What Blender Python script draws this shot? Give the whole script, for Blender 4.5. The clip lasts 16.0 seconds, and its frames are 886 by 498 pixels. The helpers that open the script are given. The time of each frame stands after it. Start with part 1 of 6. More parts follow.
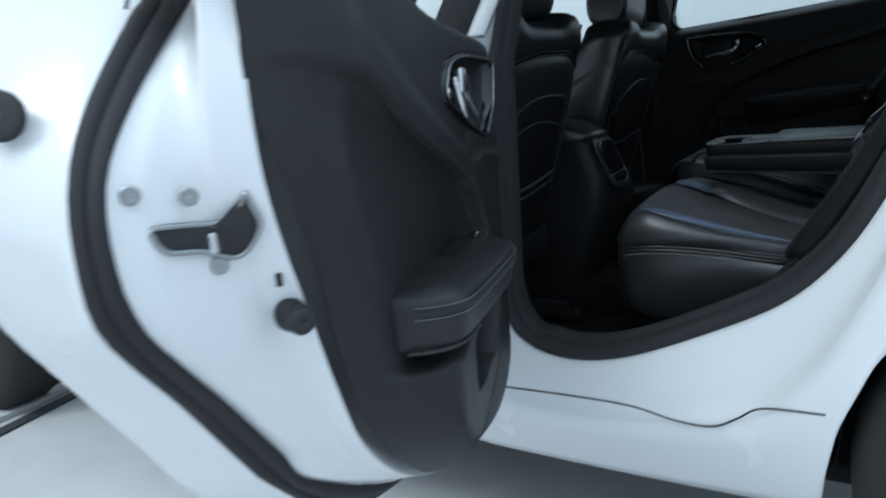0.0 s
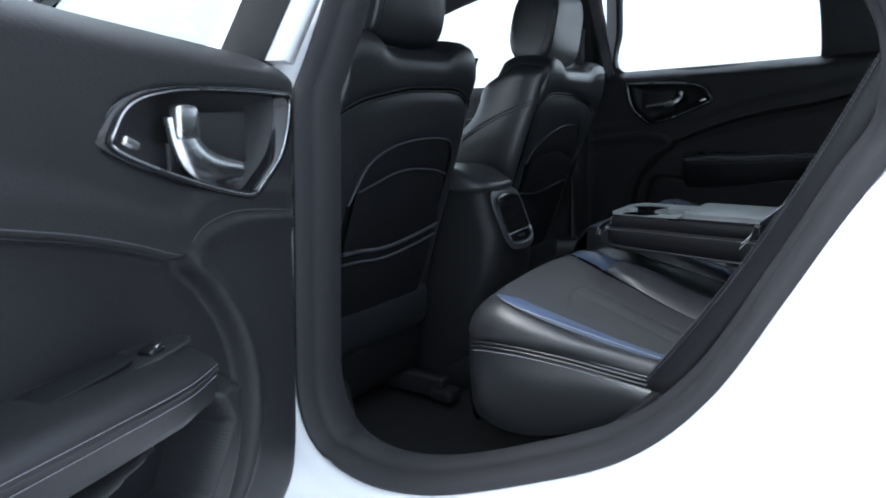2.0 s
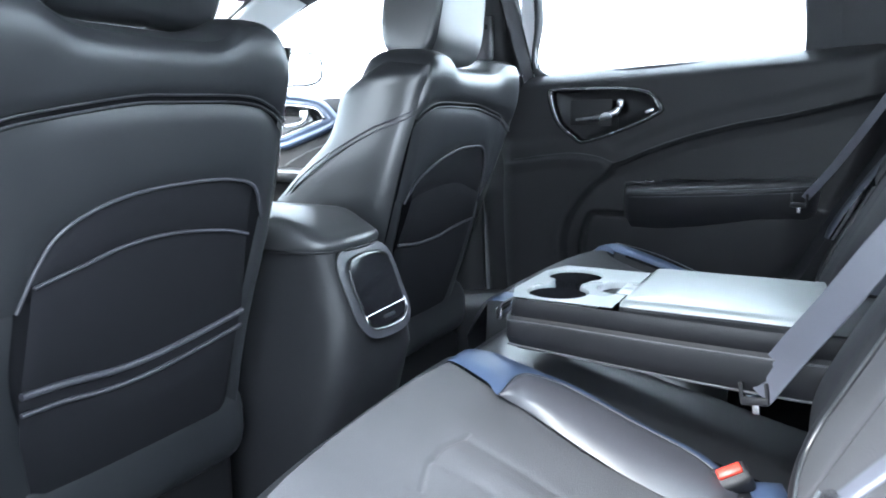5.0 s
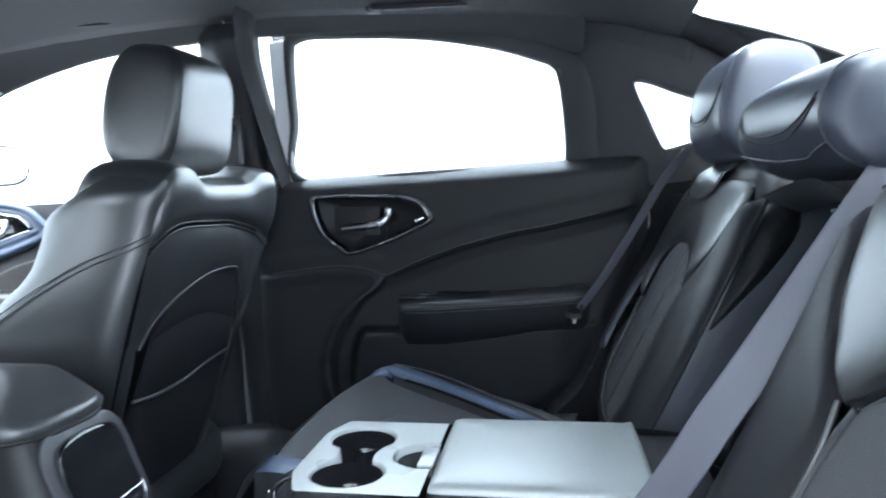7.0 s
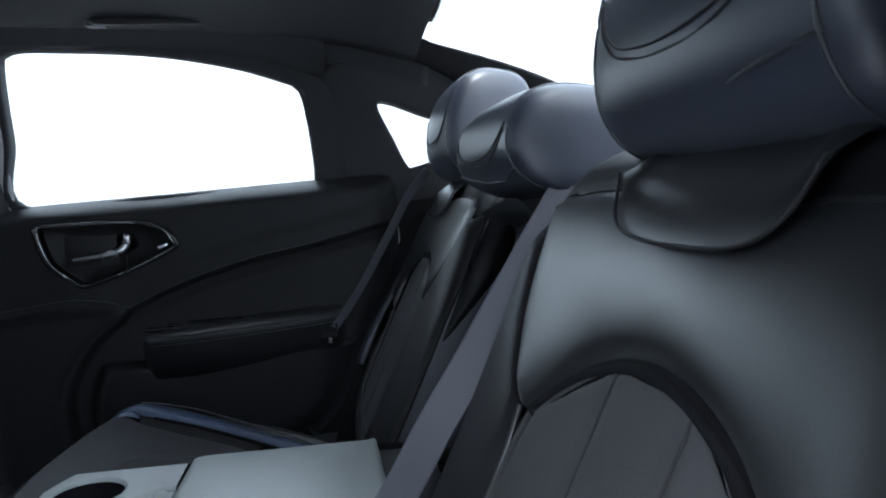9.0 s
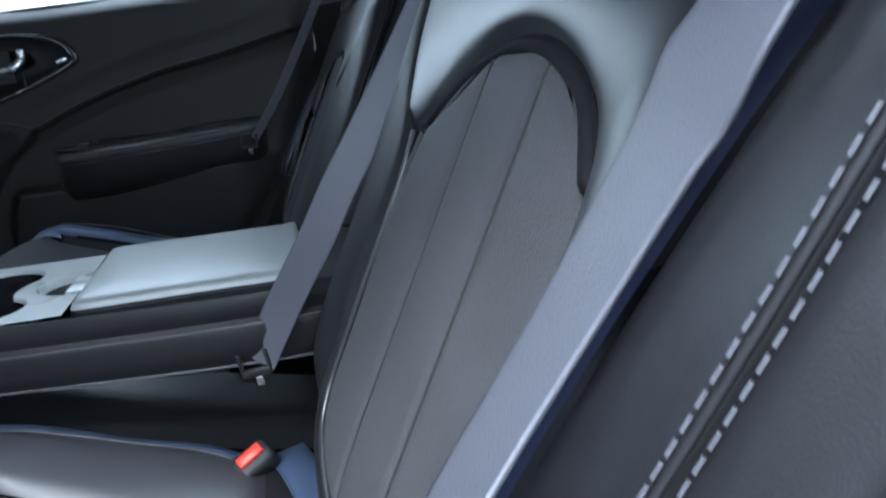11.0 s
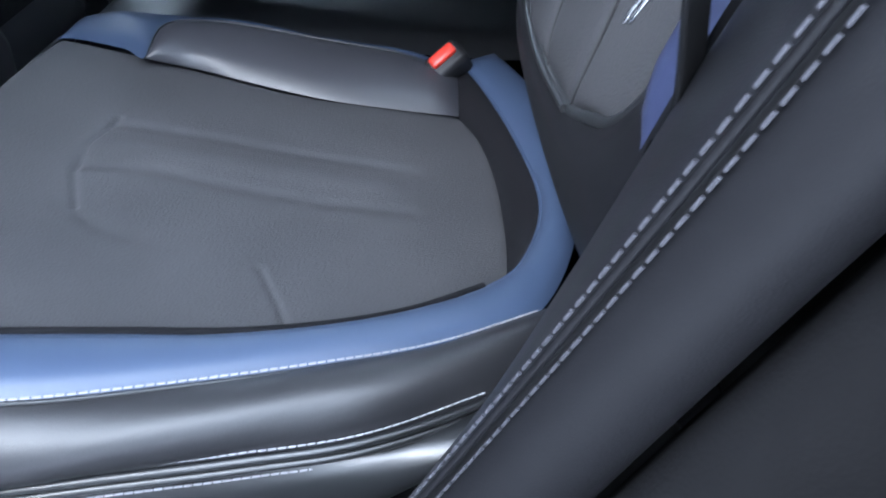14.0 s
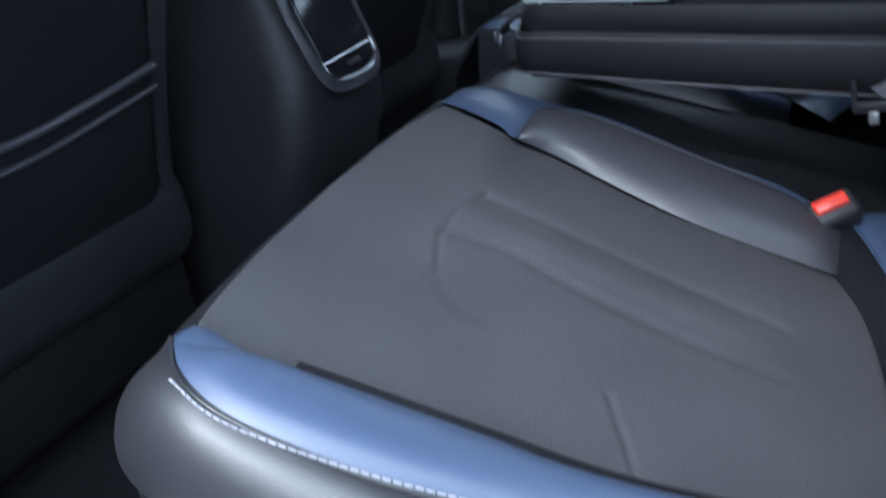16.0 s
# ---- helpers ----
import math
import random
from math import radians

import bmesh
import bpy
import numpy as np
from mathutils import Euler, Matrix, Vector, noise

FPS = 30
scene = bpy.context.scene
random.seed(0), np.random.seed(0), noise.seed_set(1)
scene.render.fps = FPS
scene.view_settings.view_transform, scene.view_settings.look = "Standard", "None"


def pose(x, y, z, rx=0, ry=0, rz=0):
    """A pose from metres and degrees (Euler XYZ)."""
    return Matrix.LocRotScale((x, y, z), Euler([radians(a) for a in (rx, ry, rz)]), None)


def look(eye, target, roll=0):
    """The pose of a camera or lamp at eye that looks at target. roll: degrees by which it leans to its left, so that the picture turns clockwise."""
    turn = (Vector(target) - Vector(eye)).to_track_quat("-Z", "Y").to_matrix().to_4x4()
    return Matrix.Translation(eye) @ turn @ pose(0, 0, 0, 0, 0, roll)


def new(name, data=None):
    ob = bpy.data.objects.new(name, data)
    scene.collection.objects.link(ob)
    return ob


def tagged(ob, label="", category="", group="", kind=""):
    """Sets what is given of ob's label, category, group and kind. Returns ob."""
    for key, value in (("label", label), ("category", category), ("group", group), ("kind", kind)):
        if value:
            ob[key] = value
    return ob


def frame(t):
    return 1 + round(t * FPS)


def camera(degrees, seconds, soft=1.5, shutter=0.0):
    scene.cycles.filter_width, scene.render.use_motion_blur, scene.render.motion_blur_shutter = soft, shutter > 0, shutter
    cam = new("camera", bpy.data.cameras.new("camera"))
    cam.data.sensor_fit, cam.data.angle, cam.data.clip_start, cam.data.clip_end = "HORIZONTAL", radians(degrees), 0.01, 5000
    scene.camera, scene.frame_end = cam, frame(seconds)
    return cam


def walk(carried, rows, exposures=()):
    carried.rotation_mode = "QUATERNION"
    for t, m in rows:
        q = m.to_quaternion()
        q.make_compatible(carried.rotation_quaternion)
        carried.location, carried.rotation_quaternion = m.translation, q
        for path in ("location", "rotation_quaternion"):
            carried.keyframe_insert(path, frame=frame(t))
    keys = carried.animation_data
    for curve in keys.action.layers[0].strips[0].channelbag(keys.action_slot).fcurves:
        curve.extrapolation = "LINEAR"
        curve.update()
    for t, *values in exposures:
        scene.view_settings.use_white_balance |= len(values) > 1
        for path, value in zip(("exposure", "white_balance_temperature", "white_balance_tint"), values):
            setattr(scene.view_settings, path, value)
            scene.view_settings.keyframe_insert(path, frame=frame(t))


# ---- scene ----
cam = camera(63.0, 16.0, 1.8, 0.4)
EXPOSURES = [(0.0, -0.1, 5700, 0), (0.5, 0.1, 5800, 3), (1.0, 0.75, 5800, 7), (2.0, 1.2, 5950, 8), (2.5, 1.57, 5950, 8), (3.0, 2.27, 5900, 9), (5.5, 3.6, 5900, 6), (6.5, 3.42, 5900, 6), (7.5, 2.65, 5900, 6), (8.5, 1.65, 5950, 8),
             (11.0, 2.4, 5600, 6), (12.5, 2.45, 5500, 9), (13.5, 2.3, 5500, 10), (15.0, 2.1, 5500, 10), (16.0, 1.95, 5500, 9)]
PATH = [
    (0, (0.883, -2.016, 0.948), (-0.184, -0.376, 0.531), -5.7),
    (0.5, (0.979, -1.891, 0.965), (-0.114, -0.256, 0.599), -3.7),
    (1, (1.027, -1.793, 0.979), (-0.134, -0.194, 0.67), -3.2),
    (1.5, (1.017, -1.705, 0.975), (-0.091, -0.075, 0.635), -1.2),
    (2, (0.964, -1.601, 0.978), (-0.069, 0.069, 0.598), -0.0),
    (2.5, (0.93, -1.523, 0.981), (-0.068, 0.163, 0.586), 0.4),
    (3, (0.908, -1.426, 0.985), (-0.070, 0.274, 0.594), -0.1),
    (5.5, (0.787, -0.902, 0.999), (-0.088, 0.865, 0.668), -0.6),
    (6, (0.751, -0.848, 1.024), (0.07, 1.013, 0.755), -0.6),
    (6.5, (0.748, -0.812, 1.037), (0.216, 1.104, 0.83), -1.2),
    (7, (0.733, -0.805, 1.063), (0.442, 1.167, 0.904), -1.0),
    (7.5, (0.754, -0.791, 1.077), (0.638, 1.202, 0.946), -0.9),
    (8, (0.779, -0.778, 1.084), (0.834, 1.217, 0.956), -1.0),
    (8.5, (0.788, -0.792, 1.083), (1.012, 1.192, 0.967), -1.1),
    (11, (0.821, -0.835, 0.979), (1.236, 1.042, 0.428), -5.1),
    (11.5, (0.815, -0.833, 0.957), (1.167, 1.008, 0.26), -6.9),
    (12, (0.814, -0.832, 0.938), (1.072, 0.968, 0.106), -7.3),
    (12.5, (0.808, -0.839, 0.925), (0.96, 0.902, -0.046), -8.0),
    (13, (0.801, -0.837, 0.909), (0.836, 0.866, -0.14), -8.4),
    (13.5, (0.792, -0.837, 0.898), (0.747, 0.784, -0.273), -10.8),
    (14, (0.781, -0.835, 0.874), (0.670, 0.357, -0.030), -10.9),
    (14.5, (0.760, -0.836, 0.867), (0.557, 0.340, -0.041), -11.6),
    (15, (0.734, -0.833, 0.868), (0.429, 0.341, -0.013), -10.4),
    (15.5, (0.701, -0.826, 0.866), (0.273, 0.336, 0.020), -8.5),
    (16, (0.694, -0.803, 0.878), (-0.082, 0.791, -0.048), -5.6),
]
walk(cam, [(t, look(eye, target, roll)) for t, eye, target, roll in PATH], EXPOSURES)

# ---- light ----
sun_dir = (radians(50), radians(200))
world = bpy.data.worlds.new("overcast_sky")
scene.world = world
world.use_nodes = True
wn, wl = world.node_tree.nodes, world.node_tree.links
sky = wn.new("ShaderNodeTexSky")
sky.sky_type, sky.sun_disc = "NISHITA", False
sky.sun_elevation, sky.sun_rotation = sun_dir
sky.dust_density = 4.0
# cloud veil: the blue sky fades into an even, slightly cool white
veil = wn.new("ShaderNodeMix")
veil.data_type = "RGBA"
veil.inputs["Factor"].default_value = 0.85
veil.inputs["B"].default_value = (6.6, 7.2, 7.8, 1.0)
wl.new(sky.outputs[0], veil.inputs["A"])
# overcast dome: about three times brighter overhead than at the horizon
way = wn.new("ShaderNodeTexCoord")
axes = wn.new("ShaderNodeSeparateXYZ")
dome = wn.new("ShaderNodeMapRange")
dome.inputs["From Min"].default_value, dome.inputs["From Max"].default_value = 0.0, 1.0
dome.inputs["To Min"].default_value, dome.inputs["To Max"].default_value = 0.62, 1.75
wl.new(way.outputs["Generated"], axes.inputs[0])
wl.new(axes.outputs["Z"], dome.inputs["Value"])
shade = wn.new("ShaderNodeVectorMath")
shade.operation = "SCALE"
wl.new(veil.outputs["Result"], shade.inputs[0])
wl.new(dome.outputs["Result"], shade.inputs["Scale"])
wl.new(shade.outputs["Vector"], wn["Background"].inputs[0])
wn["Background"].inputs[1].default_value = 0.15
sun = new("sun", bpy.data.lights.new("sun", "SUN"))
sun.data.energy, sun.data.angle, sun.data.color = 1.0, radians(20), (1.0, 0.97, 0.93)
sun.matrix_world = pose(0, 0, 6, 35, 0, -20)


# ---- materials ----
def mat(name, color, rough=0.5, metal=0.0, bump=0.0, scale=200.0, vary=0.15, coat=0.0, spec=0.5, big=6.0):
    m = bpy.data.materials.new(name)
    m.use_nodes = True
    nt = m.node_tree
    n, l = nt.nodes, nt.links
    b = n["Principled BSDF"]
    b.inputs["Metallic"].default_value = metal
    b.inputs["Coat Weight"].default_value = coat
    b.inputs["Specular IOR Level"].default_value = spec
    co = n.new("ShaderNodeTexCoord")
    fine, wide = n.new("ShaderNodeTexNoise"), n.new("ShaderNodeTexNoise")
    fine.inputs["Scale"].default_value, wide.inputs["Scale"].default_value = scale, big
    fine.inputs["Detail"].default_value, wide.inputs["Detail"].default_value = 2.0, 3.0
    l.new(co.outputs["Object"], fine.inputs["Vector"])
    l.new(co.outputs["Object"], wide.inputs["Vector"])
    mix = n.new("ShaderNodeMix")
    mix.data_type = "RGBA"
    lo = [c * (1 - vary) for c in color] + [1]
    hi = [min(1, c * (1 + vary)) for c in color] + [1]
    mix.inputs["A"].default_value, mix.inputs["B"].default_value = lo, hi
    add = n.new("ShaderNodeMath")
    add.operation = "MULTIPLY_ADD"
    l.new(fine.outputs["Fac"], add.inputs[0])
    add.inputs[1].default_value = 0.4
    l.new(wide.outputs["Fac"], add.inputs[2])
    l.new(add.outputs[0], mix.inputs["Factor"])
    l.new(mix.outputs["Result"], b.inputs["Base Color"])
    rg = n.new("ShaderNodeMapRange")
    rg.inputs["To Min"].default_value, rg.inputs["To Max"].default_value = max(0.02, rough - 0.08), min(1, rough + 0.08)
    l.new(wide.outputs["Fac"], rg.inputs["Value"])
    l.new(rg.outputs["Result"], b.inputs["Roughness"])
    if bump:
        vo = n.new("ShaderNodeTexVoronoi")
        vo.inputs["Scale"].default_value = scale
        l.new(co.outputs["Object"], vo.inputs["Vector"])
        bp = n.new("ShaderNodeBump")
        bp.inputs["Strength"].default_value, bp.inputs["Distance"].default_value = bump, 0.0003
        l.new(vo.outputs["Distance"], bp.inputs["Height"])
        l.new(bp.outputs["Normal"], b.inputs["Normal"])
    return m


WHITE = mat("white_car_paint", (0.8, 0.81, 0.83), 0.25, coat=0.6, vary=0.02)
LEATHER = mat("black_leather", (0.016, 0.017, 0.019), 0.36, bump=0.16, scale=1300, spec=1.0)
INSERT = mat("grey_leather_insert", (0.064, 0.064, 0.069), 0.6, bump=0.9, scale=620, vary=0.22, big=14.0, spec=0.25)
BLUE = mat("blue_leather", (0.052, 0.077, 0.138), 0.44, bump=0.08, scale=1300, spec=0.8)
PLASTIC = mat("dark_soft_plastic", (0.017, 0.017, 0.019), 0.5, bump=0.3, scale=900, spec=0.4)
STEEL = mat("bare_steel", (0.35, 0.36, 0.37), 0.35, metal=1.0, vary=0.1)
SATIN = mat("grey_satin_plastic", (0.1, 0.1, 0.105), 0.32, vary=0.05)
RUBBER = mat("black_rubber", (0.018, 0.018, 0.02), 0.6)
SEAL = mat("flocked_rubber_seal", (0.018, 0.017, 0.02), 0.75)
CARPET = mat("black_carpet", (0.008, 0.008, 0.009), 0.95, bump=0.6, scale=600)
TRIMSKIN = mat("grained_soft_trim", (0.016, 0.016, 0.018), 0.5, bump=0.8, scale=420, spec=0.33)
LINER = mat("dark_fabric_headliner", (0.045, 0.046, 0.049), 0.9, bump=0.3, scale=900)
CHROME = mat("satin_chrome", (0.75, 0.76, 0.78), 0.26, metal=1.0, vary=0.03)
SILVER = mat("silver_painted_plastic", (0.5, 0.52, 0.53), 0.3, vary=0.04)
GLOSS = mat("gloss_black_plastic", (0.01, 0.01, 0.012), 0.12)
WEB = mat("grey_belt_webbing", (0.095, 0.097, 0.118), 0.45, bump=0.4, scale=900)
RED = mat("red_button_plastic", (0.7, 0.05, 0.03), 0.35)
PALETHREAD = mat("pale_sewing_thread", (0.3, 0.3, 0.33), 0.6)
THREAD = mat("pale_grey_thread", (0.15, 0.15, 0.17), 0.7)
COARSETHREAD = mat("grey_coarse_thread", (0.06, 0.06, 0.072), 0.6)
FLOOR = mat("pale_concrete", (0.43, 0.43, 0.44), 0.8, bump=0.3, scale=120)
TARMAC = mat("dark_tarmac", (0.03, 0.03, 0.032), 0.9, bump=0.8, scale=150)
GREYLEATHER = mat("grey_smooth_leather", (0.045, 0.045, 0.053), 0.42, bump=0.06, scale=1300, spec=0.8)
# matte leather and side trim, darkened for blocked daylight on outward faces
MATTELEATHER = mat("shaded_matte_leather", (0.011, 0.011, 0.013), 0.5, bump=0.2, scale=1300, spec=0.3)
DARKTRIM = mat("black_grained_trim", (0.01, 0.01, 0.011), 0.6, bump=0.3, scale=700, spec=0.15)
DOORPAD = mat("grained_armrest_skin", (0.014, 0.014, 0.016), 0.45, bump=0.4, scale=700, spec=0.45)
PADLEATHER = mat("side_pad_leather", (0.014, 0.014, 0.017), 0.42, bump=0.2, scale=1100, spec=0.5)
ROLLLEATHER = mat("worn_black_leather", (0.02, 0.02, 0.023), 0.45, bump=0.2, scale=1100, spec=0.9)
DARKBLUE = mat("dark_blue_leather", (0.045, 0.055, 0.12), 0.38, bump=0.08, scale=1300, spec=0.8)
# far strip's blue leather; on the headrests its blue paints in reflected sky
DEEPBLUE = mat("blue_and_sky_tint_leather", (0.032, 0.037, 0.055), 0.4, bump=0.12, scale=1300, spec=0.9)
# map pocket cloth; also the black that paints shade in gaps and recesses
POCKETCLOTH = mat("black_cloth_and_shade", (0.008, 0.008, 0.01), 0.8, bump=0.3, scale=900, spec=0.2)
TRAY = mat("pale_satin_tray", (0.4, 0.425, 0.425), 0.3, vary=0.04)
# console lid's black leather, base colour raised to stand in for sheen
LIDLEATHER = mat("sheened_black_leather", (0.04, 0.041, 0.043), 0.4, bump=0.03, scale=1300, spec=1.0)
# lid top leather made pale: reflected sky is put into its colour
LIDTOP = mat("sky_sheen_leather", (0.23, 0.25, 0.25), 0.38, bump=0.04, scale=1300, spec=1.0, vary=0.06)
PALE = mat("pale_grey_trim", (0.45, 0.47, 0.47), 0.7, bump=0.2, scale=600)
GLASS = bpy.data.materials.new("clear_car_glass")
GLASS.use_nodes = True
gl = GLASS.node_tree.nodes["Principled BSDF"]
gl.inputs["Base Color"].default_value = (0.97, 1.0, 0.995, 1)
gl.inputs["Roughness"].default_value, gl.inputs["Transmission Weight"].default_value = 0.0, 1.0
TYRE = mat("tyre_rubber", (0.02, 0.02, 0.02), 0.8)


# ---- shape tools ----
def part(name, bm, material, parent=None, label="", flip=False):
    me = bpy.data.meshes.new(name)
    if flip:
        for v in bm.verts:
            v.co.y = -v.co.y
    bmesh.ops.recalc_face_normals(bm, faces=bm.faces)
    bm.to_mesh(me)
    bm.free()
    for p in me.polygons:
        p.use_smooth = True
    me.materials.append(material)
    ob = new(name, me)
    if parent:
        ob.parent = parent
    if label:
        ob["label"] = label
    return ob


def thing(name, label, category, group="", kind="", at=None):
    ob = new(name)
    ob.empty_display_size = 0.05
    if at is not None:
        ob.matrix_world = at
    return tagged(ob, label, category, group, kind)


def spline(pts, n, closed=False):
    """n points on a smooth curve through pts, evenly by length."""
    p = np.array(pts, float)
    k = len(p)
    if k == 2:
        w = np.linspace(0, 1, n)[:, None]
        return p[0] * (1 - w) + p[1] * w
    if closed:
        q = np.vstack([p[-1], p, p[0], p[1]])
        segs = k
    else:
        q = np.vstack([2 * p[0] - p[1], p, 2 * p[-1] - p[-2]])
        segs = k - 1
    out = []
    for i in range(segs):
        a, b, c, d = q[i : i + 4]
        for t in np.linspace(0, 1, 12, endpoint=False):
            out.append(0.5 * (2 * b + (c - a) * t + (2 * a - 5 * b + 4 * c - d) * t**2 + (3 * b - a - 3 * c + d) * t**3))
    out.append(q[-3] if closed else p[-1])
    if closed:
        out[-1] = p[0]
    out = np.array(out)
    s = np.r_[0, np.cumsum(np.linalg.norm(np.diff(out, axis=0), axis=1))]
    w = np.linspace(0, s[-1], n + 1)[:-1] if closed else np.linspace(0, s[-1], n)
    return np.stack([np.interp(w, s, out[:, i]) for i in range(out.shape[1])], 1)


def grid(rows, closed=False, wrap=False, bm=None):
    """A sheet from rows of points. closed: each row is a ring. wrap: the last row meets the first."""
    bm = bm or bmesh.new()
    vs = [[bm.verts.new(p) for p in row] for row in rows]
    n, m = len(vs), len(vs[0])
    for i in range(n if wrap else n - 1):
        for j in range(m if closed else m - 1):
            q = (vs[i][j], vs[i][(j + 1) % m], vs[(i + 1) % n][(j + 1) % m], vs[(i + 1) % n][j])
            if len(set(q)) == 4:
                bm.faces.new(q)
    return bm


def cap(bm, ring):
    vs = [bm.verts.new(p) for p in ring]
    bm.faces.new(vs)


def skin(curves, ns=24, nw=16, closed=False, bm=None, caps=False):
    """A smooth sheet through a few curves, each given by a few points."""
    c = np.array([spline(k, ns, closed) for k in curves])
    rows = np.stack([spline(c[:, i], nw) for i in range(ns)], 1)
    bm = grid(rows, closed, bm=bm)
    if caps:
        cap(bm, rows[0])
        cap(bm, rows[-1])
        bmesh.ops.remove_doubles(bm, verts=bm.verts, dist=1e-5)
    return bm


def panel(a, b, bulge=0.006, ns=32, nw=9, sharp=0.5, bm=None, out=(-1, 0, 0.5)):
    """An upholstered panel between two seams, puffed outwards along its normal."""
    a, b = spline(a, ns), spline(b, ns)
    w = np.linspace(0, 1, nw)
    rows = []
    for i in range(nw):
        rows.append(a * (1 - w[i]) + b * w[i])
    rows = np.array(rows)
    du, dv = np.gradient(rows, axis=1), np.gradient(rows, axis=0)
    nrm = np.cross(du, dv)
    nrm /= np.linalg.norm(nrm, axis=-1, keepdims=True) + 1e-9
    if (nrm @ np.array(out, float)).mean() < 0:
        nrm = -nrm
    ends = np.minimum(1, np.minimum(np.arange(ns), np.arange(ns)[::-1]) / 3.0) ** sharp
    lift = (4 * w * (1 - w)) ** sharp
    rows = rows + nrm * (bulge * lift[:, None] * ends[None])[..., None]
    return grid(rows, bm=bm)


def tube(pts, r, n=None, sides=6, closed=False, bm=None, flat=1.0):
    """A round cord along a smooth curve."""
    n = n or max(8, len(pts) * 6)
    p = spline(pts, n, closed)
    tan = np.gradient(p, axis=0) if not closed else np.roll(p, -1, 0) - np.roll(p, 1, 0)
    tan /= np.linalg.norm(tan, axis=1, keepdims=True) + 1e-9
    ref = np.array([0.0, 0.0, 1.0]) if abs(tan[:, 2]).mean() < 0.8 else np.array([0.0, 1.0, 0.0])
    a = np.cross(tan, ref)
    a /= np.linalg.norm(a, axis=1, keepdims=True) + 1e-9
    b = np.cross(tan, a)
    th = np.linspace(0, 2 * np.pi, sides, endpoint=False)
    rows = [p[i] + r * (np.cos(th)[:, None] * a[i] + flat * np.sin(th)[:, None] * b[i]) for i in range(n)]
    bm = grid(rows, closed=True, wrap=closed, bm=bm)
    if not closed:
        cap(bm, rows[0])
        cap(bm, rows[-1])
    return bm


def stitches(pts, gap=0.006, size=0.0035, r=0.0006, bm=None, lift=(0, 0, 0)):
    """Separate thread stitches along a smooth curve."""
    p = spline(pts, 200)
    s = np.r_[0, np.cumsum(np.linalg.norm(np.diff(p, axis=0), axis=1))]
    bm = bm or bmesh.new()
    k = 0.0
    while k + size < s[-1]:
        a, b = [np.array([np.interp(q, s, p[:, i]) for i in range(3)]) + np.array(lift) for q in (k, k + size)]
        tube([a, b], r, 2, 4, bm=bm)
        k += gap
    return bm


def box(size, at=(0, 0, 0), bevel=0.01, seg=3, rot=None, bm=None):
    """A box with rounded edges."""
    out = bm or bmesh.new()
    m = Matrix.Translation(at) @ (rot or Matrix()) @ Matrix.Diagonal((*size, 1))
    made = bmesh.ops.create_cube(out, size=1.0, matrix=m)
    if bevel:
        edges = list({e for v in made["verts"] for e in v.link_edges})
        bmesh.ops.bevel(out, geom=edges, offset=bevel, segments=seg, profile=0.5, affect="EDGES")
    return out


def turned(profile, n=32, at=None, bm=None):
    """A turned solid: (radius, height) pairs spun about z, moved by the matrix at."""
    at = at or Matrix()
    th = np.linspace(0, 2 * np.pi, n, endpoint=False)
    rows = [[at @ Vector((r * math.cos(t), r * math.sin(t), z)) for t in th] for r, z in profile]
    return grid(rows, closed=True, bm=bm)


def plate(outline, depth, axis="y", at=0.0, bevel=0.003, smooth=0, bm=None):
    """A flat outline given as pairs, extruded by depth along an axis, its rim bevelled."""
    pts = spline([(a, b, 0) for a, b in outline], smooth, True)[:, :2] if smooth else outline
    out = bm or bmesh.new()
    mk = {"y": lambda a, b, d: (a, d, b), "x": lambda a, b, d: (d, a, b), "z": lambda a, b, d: (a, b, d)}[axis]
    c = np.mean(np.array(pts), 0)
    ring = lambda k, d: [mk(*(c + (np.array(p) - c) * k), d) for p in pts]
    size = max(np.ptp(np.array(pts), 0).min(), 1e-3)
    k = 1 - 2 * bevel / size
    rows = [ring(1, at), ring(1, at + depth * 0.6), ring((1 + k) / 2 + 0.15 * (1 - k), at + depth * 0.9), ring(k, at + depth)]
    grid(rows, closed=True, bm=out)
    cap(out, rows[0])
    cap(out, rows[-1])
    bmesh.ops.remove_doubles(out, verts=out.verts, dist=1e-6)
    return out


def ribbon(pts, across, width, thick=0.0012, n=40, bm=None):
    """A flat woven strap along a curve; across: the direction of its width, one or one per point."""
    p = spline(pts, n)
    ac = spline(across, n) if np.ndim(across) == 2 else np.tile(np.array(across, float), (n, 1))
    tan = np.gradient(p, axis=0)
    tan /= np.linalg.norm(tan, axis=1, keepdims=True)
    ac = ac - (ac * tan).sum(1, keepdims=True) * tan
    ac /= np.linalg.norm(ac, axis=1, keepdims=True)
    up = np.cross(tan, ac)
    wd = np.interp(np.linspace(0, 1, n), np.linspace(0, 1, np.size(width)), np.atleast_1d(width)) / 2
    t = thick / 2
    rib = np.array([0.00035 * (-1) ** k for k in range(21)])
    rows = []
    for i in range(n):
        ws = np.linspace(-wd[i], wd[i], 21)
        low_rib = rib * min(1.0, i / 3, (n - 1 - i) / 3)
        top = [p[i] + ac[i] * w + up[i] * (t + q) for w, q in zip(ws, low_rib)]
        rows.append(top + [p[i] + ac[i] * w - up[i] * (t + q) for w, q in zip(ws[::-1], low_rib)])
    bm = grid(rows, closed=True, bm=bm)
    cap(bm, rows[0])
    cap(bm, rows[-1])
    return bm


def flatten(p, q):
    """Points p moved along by the vector q."""
    return [tuple(np.array(a) + np.array(q)) for a in p]


